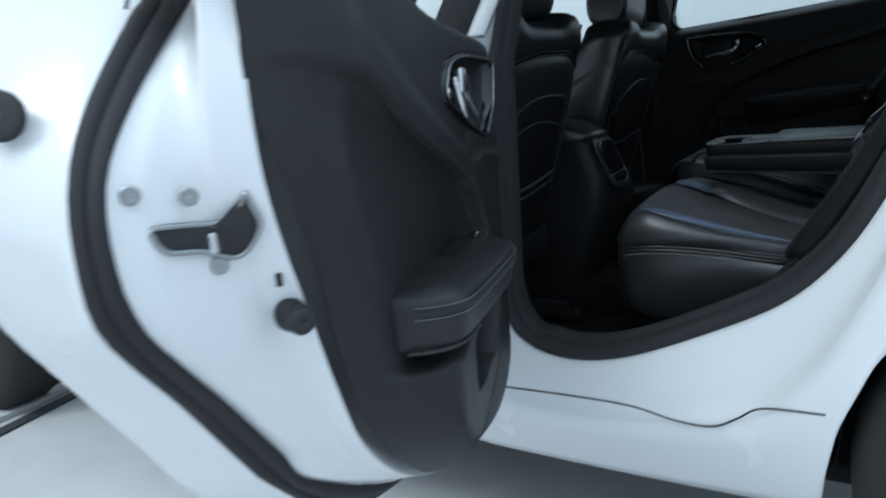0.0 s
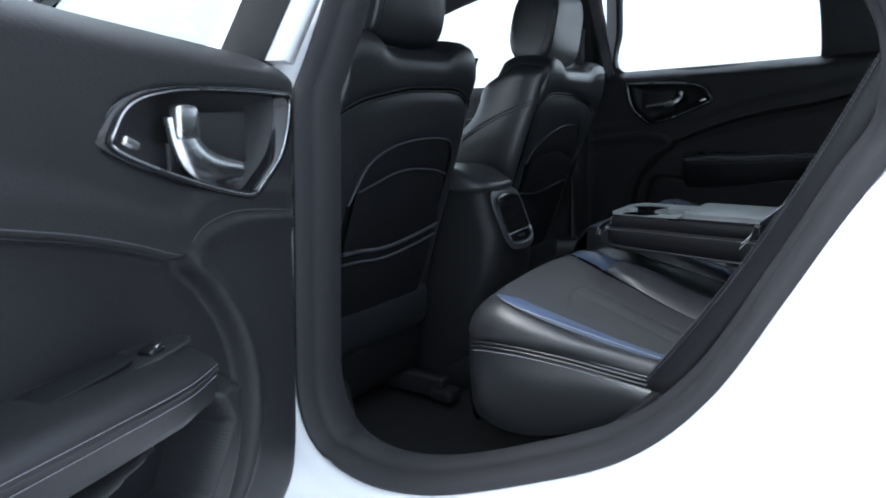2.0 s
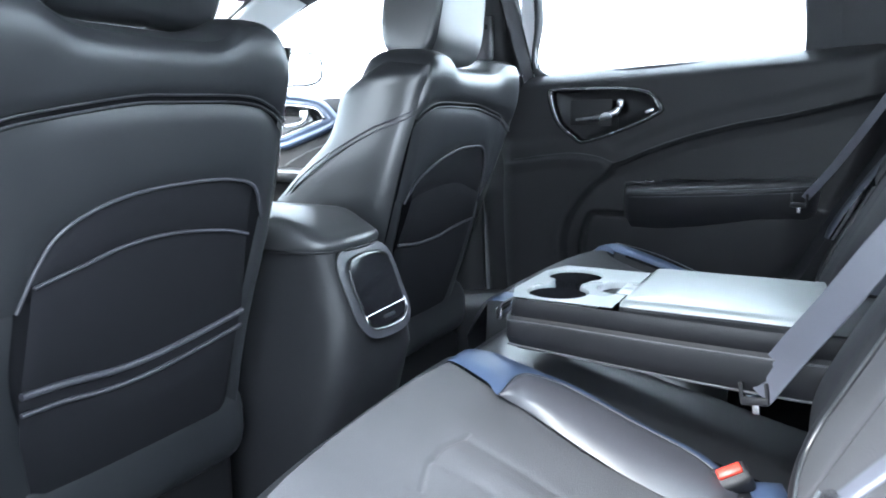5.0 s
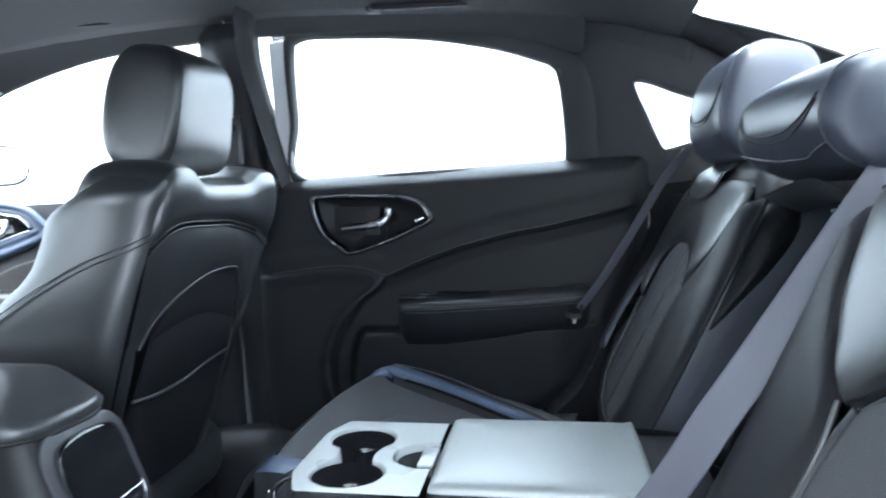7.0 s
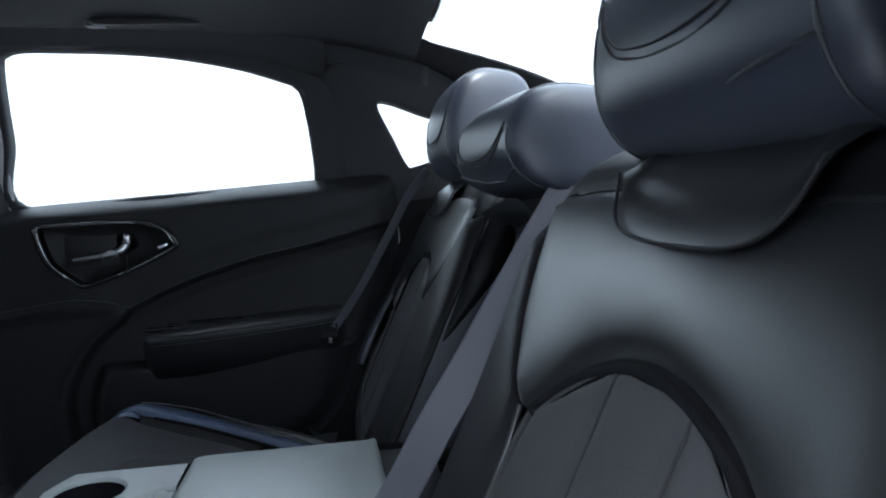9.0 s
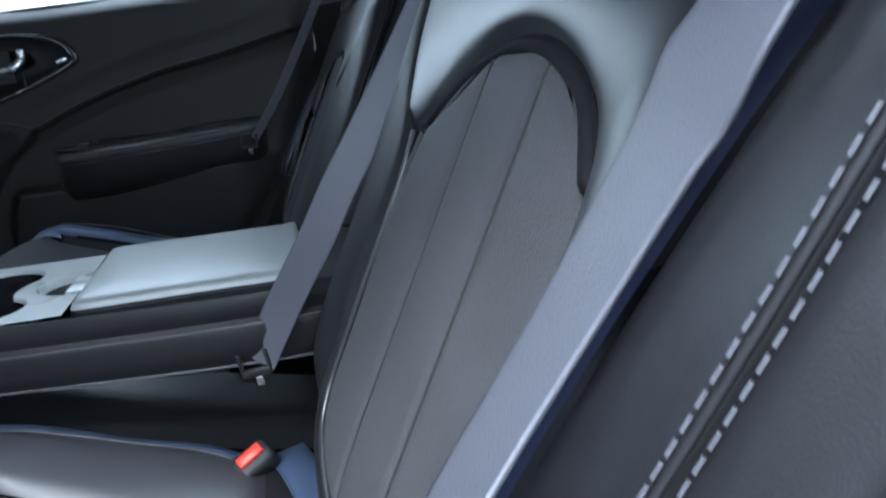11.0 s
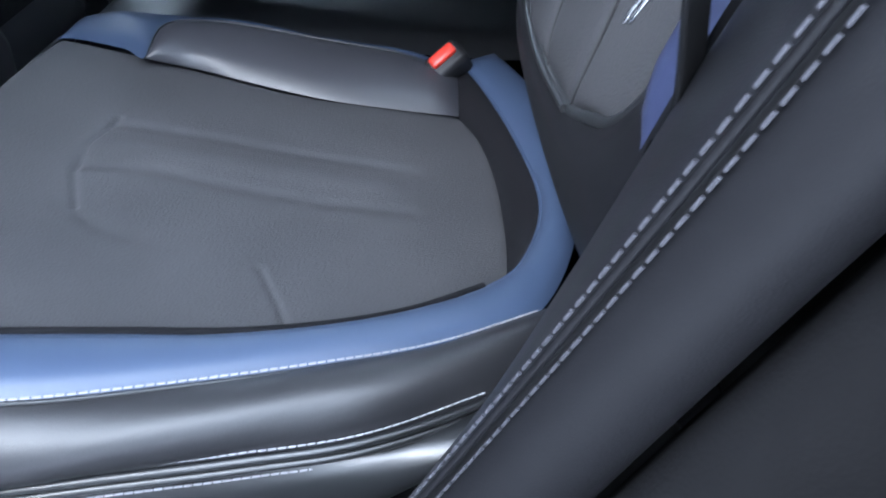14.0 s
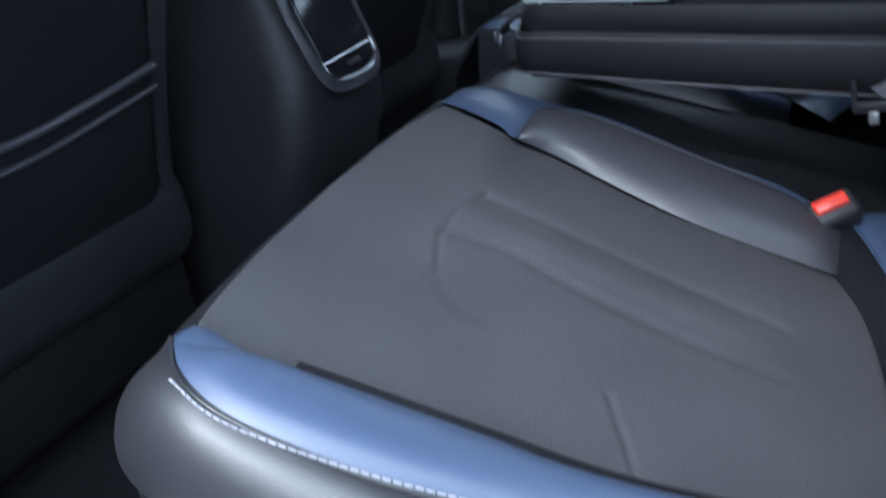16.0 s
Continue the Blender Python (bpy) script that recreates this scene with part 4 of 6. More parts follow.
def rear_cushion(flip, label, at=None):
    c = thing("rear_seat_cushion", label, "car seat", "rear seat cushions", at=at)
    put = lambda name, bm, m, parent=None, label="": part(name, bm, m, parent or c, label, flip)
    # insert: fine sheet from the front crest to the rear, worn with creases
    front = spline([(0.442, -0.592, 0.676), (0.425, -0.55, 0.674), (0.408, -0.45, 0.673), (0.395, -0.28, 0.672), (0.39, -0.149, 0.668)], 190)
    rear = spline([(0.772, -0.5, 0.564), (0.786, -0.44, 0.55), (0.788, -0.34, 0.546), (0.779, -0.26, 0.548), (0.76, -0.205, 0.552)], 190)
    outer = spline([(0.442, -0.592, 0.676), (0.47, -0.572, 0.66), (0.535, -0.562, 0.638), (0.617, -0.55, 0.614), (0.7, -0.53, 0.588), (0.772, -0.5, 0.564)], 200)
    inner = spline(INNER, 200)
    rows = []
    for i in range(200):
        w = i / 199
        row = []
        for j in range(190):
            k = j / 189
            # blend of the four borders
            p = (1 - w) * front[j] + w * rear[j] + (1 - k) * outer[i] + k * inner[i]
            p = p - ((1 - w) * (1 - k) * front[0] + (1 - w) * k * front[-1] + w * (1 - k) * rear[0] + w * k * rear[-1])
            b = (4 * k * (1 - k)) ** 0.6 * min(1.0, 6 * (1 - w)) ** 0.5
            p[2] += 0.006 * b - 0.001 * (1 - w) ** 8
            for n, line in enumerate(CREASES):
                d = near_line(line, p[0], p[1])
                p[2] -= (0.003 if n == 0 else 0.002 if n == 3 else 0.0016) * math.exp(-(d / (0.0022 if n in (0, 3) else 0.007)) ** 2)
            d = near_line([(0.5, -0.345), (0.6, -0.352), (0.7, -0.36)], p[0], p[1])
            p[2] += 0.0025 * math.exp(-(d / 0.016) ** 2)
            row.append(tuple(p))
        rows.append(row)
    put("cushion_insert", grid(rows), INSERT, None, "grey leather insert with sitting creases")
    # dark band behind the insert; a black cord paints the outer gap's shade
    put("rear_band", panel([(0.68, -0.536, 0.592), (0.772, -0.5, 0.564), (0.786, -0.44, 0.549), (0.788, -0.34, 0.545), (0.779, -0.26, 0.547), (0.757, -0.203, 0.552), (0.745, -0.17, 0.567)],
                           [(0.7, -0.54, 0.604), (0.77, -0.5, 0.586), (0.797, -0.467, 0.576), (0.818, -0.383, 0.563), (0.808, -0.27, 0.56), (0.783, -0.161, 0.566), (0.766, -0.128, 0.572)], 0.004, 60, 8, out=(-0.3, 0, 1)), MATTELEATHER)
    put("edge_shadow_gap", tube([(x + 0.002, y + 0.004, z - 0.001) for x, y, z in BLUE_IN[1:8]], 0.003, 60, 6), POCKETCLOTH, None, "black cord standing in for the shaded gap")
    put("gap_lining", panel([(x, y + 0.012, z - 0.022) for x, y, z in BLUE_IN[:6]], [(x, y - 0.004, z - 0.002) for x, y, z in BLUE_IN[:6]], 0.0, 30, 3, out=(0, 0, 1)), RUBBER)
    band = put("blue_band", panel(BLUE_IN, BLUE_OUT, 0.009, 90, 11, 0.6, out=(0, 0, 1)), BLUE, None, "blue leather edge band")
    put("band_corner", panel([(0.423, -0.562, 0.672), (0.445, -0.57, 0.676), (0.47, -0.574, 0.668)], [(0.43, -0.59, 0.679), (0.443, -0.602, 0.682), (0.458, -0.612, 0.682)], 0.004, 14, 7, out=(0, 0, 1)), BLUE, band)
    put("band_piping", tube(BLUE_IN, 0.0016, 120, 6), BLUE, band)
    put("band_stitching", stitches([(x, y - 0.0075, z + 0.0032 + 0.006 * step(x - 0.52, 0.12)) for x, y, z in BLUE_OUT[1:8]], 0.0046, 0.0036, 0.0008), PALETHREAD, band, "pale stitching")
    put("band_cord", tube([(0.434, -0.588, 0.682)] + flatten(BLUE_OUT[1:8], (0.0, -0.0028, 0.0012)), 0.0011, 110, 8), LEATHER, band)
    # side: a full roll, a stitched double seam, a flat lower face
    s2 = [(0.402, -0.6, 0.6), (0.415, -0.618, 0.6085), (0.4525, -0.631, 0.6165), (0.5156, -0.633, 0.618), (0.5816, -0.628, 0.6135), (0.6457, -0.62, 0.6045), (0.7066, -0.61, 0.596), (0.767, -0.586, 0.588), (0.815, -0.55, 0.581)]
    up = [(0.43, -0.585, 0.682)] + BLUE_OUT[1:8] + [(0.83, -0.5, 0.565)]
    roll = put("side_roll", panel(up, s2, 0.019, 80, 17, 0.65, out=(0, -1, 0.4)), ROLLLEATHER, None, "black leather side roll")
    low = [(0.402, -0.595, 0.49), (0.42, -0.605, 0.475), (0.47, -0.615, 0.466), (0.54, -0.618, 0.474), (0.62, -0.618, 0.506), (0.7, -0.618, 0.55), (0.78, -0.61, 0.59), (0.83, -0.57, 0.61)]
    put("side_face", panel(flatten(s2, (0, 0.002, -0.012)), low, 0.006, 60, 9, out=(0, -1, 0.1)), LEATHER)
    put("side_seam", panel(s2, flatten(s2, (0, 0.001, -0.012)), -0.0025, 80, 6, out=(0, -1, 0.1)), RUBBER, roll)
    put("side_stitching", stitches(flatten(s2[:-1], (0, -0.0018, 0.0045)), 0.0046, 0.0038, 0.0007, stitches(flatten(s2[:-1], (0, -0.0008, -0.0155)), 0.0046, 0.0038, 0.0007)), PALETHREAD, roll, "double row of pale stitching")
    for dz in (-0.002, -0.0085):
        put("side_cord", tube(flatten(s2, (0, -0.0012, dz)), 0.0024, 110, 8), LEATHER, roll)
    put("cushion_base", box((0.48, 0.48, 0.02), (0.68, -0.35, 0.465), 0.004), POCKETCLOTH)
    # front face
    crest = [(0.43, -0.585, 0.68), (0.424, -0.55, 0.673), (0.407, -0.45, 0.671), (0.394, -0.28, 0.67), (0.389, -0.149, 0.667), (0.386, -0.09, 0.662)]
    mid = [(0.402, -0.6, 0.596), (0.378, -0.56, 0.6), (0.362, -0.45, 0.6), (0.352, -0.28, 0.6), (0.348, -0.149, 0.6), (0.347, -0.09, 0.6)]
    bot = [(0.402, -0.595, 0.47), (0.39, -0.55, 0.44), (0.38, -0.45, 0.43), (0.375, -0.28, 0.43), (0.372, -0.149, 0.43), (0.372, -0.09, 0.43)]
    put("front_roll", panel(crest, mid, 0.014, 50, 9, 0.5, out=(-1, 0, 0.4)), LEATHER)
    put("front_face", panel(mid, bot, 0.004, 50, 6, out=(-1, 0, 0)), LEATHER)
    # inner bolster and its blue facing
    top = [(0.486, -0.196, 0.653), (0.494, -0.145, 0.664), (0.53, -0.118, 0.652), (0.572, -0.115, 0.638), (0.64, -0.12, 0.615), (0.71, -0.126, 0.592), (0.765, -0.15, 0.57)]
    put("inner_bolster", panel([(0.486, -0.196, 0.652), (0.52, -0.187, 0.634), (0.56, -0.195, 0.62), (0.6, -0.203, 0.606), (0.65, -0.212, 0.59), (0.71, -0.214, 0.572), (0.762, -0.213, 0.556)], top, 0.012, 40, 9, 0.5, out=(0, 0, 1)), GREYLEATHER, None, "smooth grey leather bolster")
    put("bolster_piping", tube(top, 0.0016, 60, 6), LEATHER)
    bl = [(0.388, -0.149, 0.668), (0.405, -0.151, 0.667), (0.455, -0.166, 0.655), (0.486, -0.196, 0.653), (0.494, -0.147, 0.661), (0.53, -0.119, 0.65), (0.572, -0.116, 0.636), (0.64, -0.121, 0.612), (0.71, -0.127, 0.59), (0.765, -0.15, 0.568)]
    bi = [(0.385, -0.09, 0.665), (0.4, -0.088, 0.668), (0.43, -0.086, 0.667), (0.46, -0.087, 0.66), (0.5, -0.087, 0.65), (0.53, -0.088, 0.642), (0.572, -0.09, 0.628), (0.64, -0.095, 0.602), (0.71, -0.1, 0.582), (0.765, -0.12, 0.562)]
    put("inner_blue_band", panel(bl, bi, 0.005, 60, 7, out=(0, 0, 1)), BLUE, None, "blue leather edge band")
    put("inner_face", panel(bi, [(x, y + 0.012, 0.54) for x, y, z in bi], 0.003, 40, 5, out=(0, 1, 0)), LEATHER)
    return c


rear_cushion(False, "black and grey leather rear cushion with blue edge band")
rear_cushion(True, "black and grey leather rear cushion beside the far door", pose(-0.045, 0, 0.026))

mid = thing("rear_seat_centre", "black leather centre part of the rear bench", "car seat")
part("cushion_top", skin([[(0.36, y, 0.6), (0.385, y, 0.655 - 0.1 * y * y), (0.5, y, 0.632), (0.65, y, 0.596), (0.8, y, 0.56), (0.86, y, 0.55)] for y in (-0.1, -0.05, 0, 0.05, 0.1)], 40, 12), LEATHER, mid)
part("front_face", skin([[(0.36, y, 0.6), (0.352, y, 0.57), (0.37, y, 0.43)] for y in (-0.1, 0, 0.1)], 10, 6), LEATHER, mid)


def rear_back(flip, label):
    c = thing("rear_seat_back", label, "car seat", "rear seatbacks")
    put = lambda name, bm, m, parent=None, label="": part(name, bm, m, parent or c, label, flip)
    e0 = on_back([(-0.37, 0.687), (-0.325, 0.697), (-0.303, 0.72), (-0.3, 0.75), (-0.3, 0.81), (-0.302, 0.88), (-0.312, 0.918)], -0.001)
    s1 = on_back([(-0.425, 0.688), (-0.415, 0.70), (-0.41, 0.74), (-0.41, 0.858), (-0.41, 0.94), (-0.41, 0.968)], 0.0)
    s2 = on_back([(-0.495, 0.696), (-0.498, 0.71), (-0.5, 0.74), (-0.5, 0.86), (-0.5, 0.94), (-0.5, 0.97)], 0.0)
    e3 = on_back([(-0.53, 0.708), (-0.558, 0.718), (-0.582, 0.74), (-0.59, 0.79), (-0.588, 0.86), (-0.58, 0.92)], 0.006)
    arch = on_back([(-0.305, 0.918), (-0.352, 0.948), (-0.405, 0.966), (-0.45, 0.972), (-0.5, 0.966), (-0.548, 0.95), (-0.58, 0.92)], 0.003)
    ins = put("back_insert", panel(s1, s2, 0.003, 50, 15, 0.22), INSERT, None, "grey leather insert with sewn channels")
    put("insert_channel", panel(e0, s1, 0.003, 50, 15, 0.22), INSERT, ins)
    put("insert_channel", panel(s2, e3, 0.003, 50, 15, 0.22), INSERT, ins)
    put("channel_seam", tube(flatten(s1, (-0.0006, 0, 0)), 0.0011, 50, 6, bm=tube(flatten(s2, (-0.0006, 0, 0)), 0.0011, 50, 6)), RUBBER, ins)
    put("insert_top", panel([(back_x(0.918), -0.312, 0.918), (back_x(0.968), -0.41, 0.968), (back_x(0.97), -0.5, 0.97), (back_x(0.92), -0.585, 0.92)], arch, 0.001, 30, 4), INSERT, ins)
    # black tube drawn as the soft shadow line over the arch
    put("arch_shadow_line", tube([e0[-1]] + arch + [e3[-1]], 0.005, 70, 6), POCKETCLOTH, ins)
    put("insert_border", tube(flatten(on_back([(-0.587, 0.86), (-0.589, 0.8), (-0.583, 0.745), (-0.562, 0.719), (-0.53, 0.706), (-0.495, 0.694), (-0.425, 0.686)]) + e0, (0.0, 0.003, 0)), 0.0035, 80, 8), LEATHER, ins)
    # rolled leather border: down the inner side, round the bottom and up the outer side of the insert
    inn = on_back([(-0.19, 1.04), (-0.215, 0.985), (-0.252, 0.945), (-0.286, 0.915), (-0.297, 0.88), (-0.298, 0.81), (-0.301, 0.75), (-0.305, 0.722), (-0.325, 0.699), (-0.37, 0.689), (-0.425, 0.688), (-0.495, 0.696), (-0.555, 0.716), (-0.588, 0.76), (-0.592, 0.82)], -0.002)
    rim_ = [(-0.158, 1.05), (-0.147, 0.99), (-0.142, 0.93), (-0.139, 0.86), (-0.138, 0.8), (-0.139, 0.73), (-0.145, 0.68), (-0.165, 0.635), (-0.21, 0.6), (-0.28, 0.58), (-0.36, 0.572), (-0.45, 0.576), (-0.53, 0.592), (-0.578, 0.64), (-0.606, 0.75)]
    out_ = [(back_x(max(z, 0.66)) + 0.012 + 0.1 * max(0.0, 0.66 - z), y, z) for y, z in rim_]
    roll = panel(inn, out_, 0.016, 120, 19, 0.42)
    put("back_border", roll, MATTELEATHER, None, "rolled black leather border of the seatback")
    put("border_seam", tube(flatten(inn[3:12], (-0.002, 0.0, 0.0)), 0.0024, 110, 8), LEATHER, None, "soft rolled seam round the insert")
    # yoke of smooth leather round the arch
    put("back_core", panel(on_back([(-0.14, z) for z in (0.6, 0.7, 0.8, 0.9, 1.0, 1.04)], 0.012), on_back([(-0.6, z) for z in (0.6, 0.7, 0.8, 0.9, 1.0, 1.04)], 0.012), 0.0, 24, 6), LEATHER)
    yl = on_back([(-0.289, 0.913), (-0.335, 0.942), (-0.358, 0.957), (-0.403, 0.973), (-0.45, 0.979), (-0.502, 0.974), (-0.552, 0.956), (-0.588, 0.925), (-0.6, 0.86)], 0.001)
    yt = on_back([(-0.284, 0.92), (-0.25, 0.948), (-0.212, 0.988), (-0.185, 1.06), (-0.25, 1.072), (-0.36, 1.072), (-0.46, 1.06), (-0.55, 1.066), (-0.61, 1.06), (-0.635, 1.0), (-0.635, 0.9)], -0.004)
    put("yoke", panel(yl, yt, 0.011, 90, 21, 0.4), LEATHER, None, "smooth black leather yoke")
    # roll between arch and yoke, coloured black for the shade on it
    put("shaded_yoke_roll", panel(arch, yl[:8], 0.001, 50, 6), POCKETCLOTH)
    put("top_seam", tube(flatten(yt[3:9], (-0.002, 0, 0)), 0.0018, 60, 6), RUBBER)
    # shoulder pad over the top, rolling to the shelf
    yt = on_back([(-0.142, 0.86), (-0.147, 0.97)], 0.012) + yt[3:]
    back = [(1.06, -0.15, 1.0), (1.06, -0.16, 1.05), (1.075, -0.18, 1.09), (1.08, -0.25, 1.1), (1.09, -0.36, 1.105), (1.09, -0.46, 1.105), (1.09, -0.55, 1.1), (1.08, -0.61, 1.085), (1.07, -0.66, 1.04), (1.06, -0.66, 0.95)]
    put("shoulder", panel(yt, back, 0.02, 70, 11, 0.6, out=(-0.4, 0, 1)), MATTELEATHER)
    # headrest base tongue on the yoke
    tg = on_back([(-0.335, 1.085), (-0.36, 1.055), (-0.4, 1.045), (-0.46, 1.043), (-0.51, 1.046), (-0.535, 1.06), (-0.545, 1.085)], -0.018)
    put("headrest_tongue", panel(tg, [(1.05, y, 1.11) for y in (-0.34, -0.37, -0.41, -0.45, -0.49, -0.52, -0.54)], 0.01, 40, 8, out=(-0.5, 0, 1)), LEATHER)
    put("tongue_piping", tube(flatten(tg, (-0.003, 0, 0)), 0.0013, 50, 6), RUBBER)
    # inner flank with a piped front edge
    fl_ = out_[:8]
    put("inner_flank", panel(fl_, [(x + 0.13, -0.132, z) for x, y, z in fl_], 0.003, 60, 9, out=(0, 1, 0)), DEEPBLUE, None, "blue black leather flank beside the armrest recess")
    put("flank_piping", tube(flatten(out_[:9], (-0.003, 0.001, 0)), 0.0022, 90, 8), MATTELEATHER)
    be = [(0.8332, -0.6335, 0.752), (0.8513, -0.638, 0.7898), (0.8726, -0.6425, 0.8287), (0.8969, -0.6467, 0.8688), (0.9244, -0.6509, 0.91), (0.955, -0.6548, 0.9523), (0.9887, -0.6587, 0.9957), (1.03, -0.662, 1.05)]
    pin_ = [(0.745, -0.652, 0.61), (0.79, -0.638, 0.66), (0.815, -0.634, 0.712), (0.834, -0.632, 0.752)]
    put("outer_bolster", panel(on_back([(-0.592, 0.73), (-0.594, 0.8), (-0.596, 0.86), (-0.6, 0.92), (-0.612, 1.0)], 0.002), [(x + 0.05, y + 0.016, z) for x, y, z in be[:7]], 0.004, 40, 9, 0.6), MATTELEATHER)
    put("pad_inner", panel(pin_, flatten(pin_, (0.07, 0.02, -0.02)), 0.0, 40, 4, out=(0, 1, 0)), DARKTRIM)
    put("blue_strip", panel([(x + 0.004, y + 0.02, z) for x, y, z in be], flatten(be, (-0.004, -0.004, 0)), 0.007, 50, 9, 0.5, out=(-1, -0.2, 0.4)), DEEPBLUE if flip else DARKBLUE, None, "narrow dark blue leather strip")
    # fixed side pad with a double seam
    st = [(0.718, -0.691, 0.622), (0.731, -0.6945, 0.646), (0.778, -0.701, 0.7155), (0.821, -0.7105, 0.785), (0.86, -0.722, 0.8545), (0.895, -0.734, 0.922), (0.926, -0.7455, 0.987), (0.954, -0.755, 1.048)]
    n1, n2 = (0.0015, 0.002, 0.0035), (-0.0005, -0.002, -0.0035)
    pin = [(0.745, -0.652, 0.61), (0.79, -0.638, 0.66), (0.815, -0.636, 0.712)] + flatten(be, (0.001, -0.004, 0))
    pad = put("side_pad", panel(pin, flatten(st, n1), 0.004, 90, 13, 0.55, out=(-1, -0.4, 0.3)), PADLEATHER, None, "padded black leather side bolster")
    po = [(0.752, -0.708, 0.615), (0.7806, -0.711, 0.655), (0.8184, -0.7175, 0.7185), (0.852, -0.728, 0.7815), (0.882, -0.742, 0.8415), (0.908, -0.755, 0.8986), (0.94, -0.766, 0.96), (0.985, -0.772, 1.04)]
    put("pad_outer", panel(flatten(st, n2), po, 0.008, 90, 11, 0.55, out=(-1, -0.6, 0.0)), MATTELEATHER, pad)
    put("pad_seam", panel(flatten(st, n1), flatten(st, n2), -0.002, 90, 6, out=(-1, -0.6, 0)), RUBBER, pad)
    rows_ = stitches(flatten(st, (-0.0012, -0.0018, 0.0062)), 0.0054, 0.0036, 0.0007)
    put("pad_stitching", stitches(flatten(st, (-0.003, -0.0042, -0.0052)), 0.0054, 0.0036, 0.0007, rows_), COARSETHREAD, pad, "double row of coarse grey stitching")
    put("pad_cord", tube(flatten(st, (-0.001, -0.0012, 0.0012)), 0.0014, 90, 6), MATTELEATHER, pad)
    put("pad_foot", panel([(0.745, -0.652, 0.61), (0.73, -0.672, 0.616), (0.718, -0.691, 0.622), (0.752, -0.708, 0.615)], [(0.79, -0.65, 0.55), (0.785, -0.67, 0.55), (0.785, -0.69, 0.55), (0.79, -0.71, 0.56)], 0.006, 16, 6, out=(-1, 0, -0.4)), LEATHER, pad)
    return c


rear_back(False, "black leather rear seatback with grey insert and blue strip")
rear_back(True, "black leather rear seatback beside the far door")

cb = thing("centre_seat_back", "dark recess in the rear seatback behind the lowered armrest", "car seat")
# recess faces coloured black so that the hollow's shade is painted in
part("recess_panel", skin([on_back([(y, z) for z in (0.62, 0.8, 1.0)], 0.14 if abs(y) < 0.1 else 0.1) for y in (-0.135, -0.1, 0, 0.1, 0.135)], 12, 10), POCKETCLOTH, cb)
part("recess_top", panel(on_back([(-0.14, 1.03), (0, 1.045), (0.14, 1.03)], 0.05), on_back([(-0.14, 1.05), (0, 1.07), (0.14, 1.05)], -0.005), 0.008, 20, 6, out=(-1, 0, -0.3)), LEATHER, cb)
part("recess_edge", tube(on_back([(-0.13, 1.028), (-0.05, 1.035), (0.0, 1.036)], 0.035), 0.0022, 20, 6), GREYLEATHER, cb)


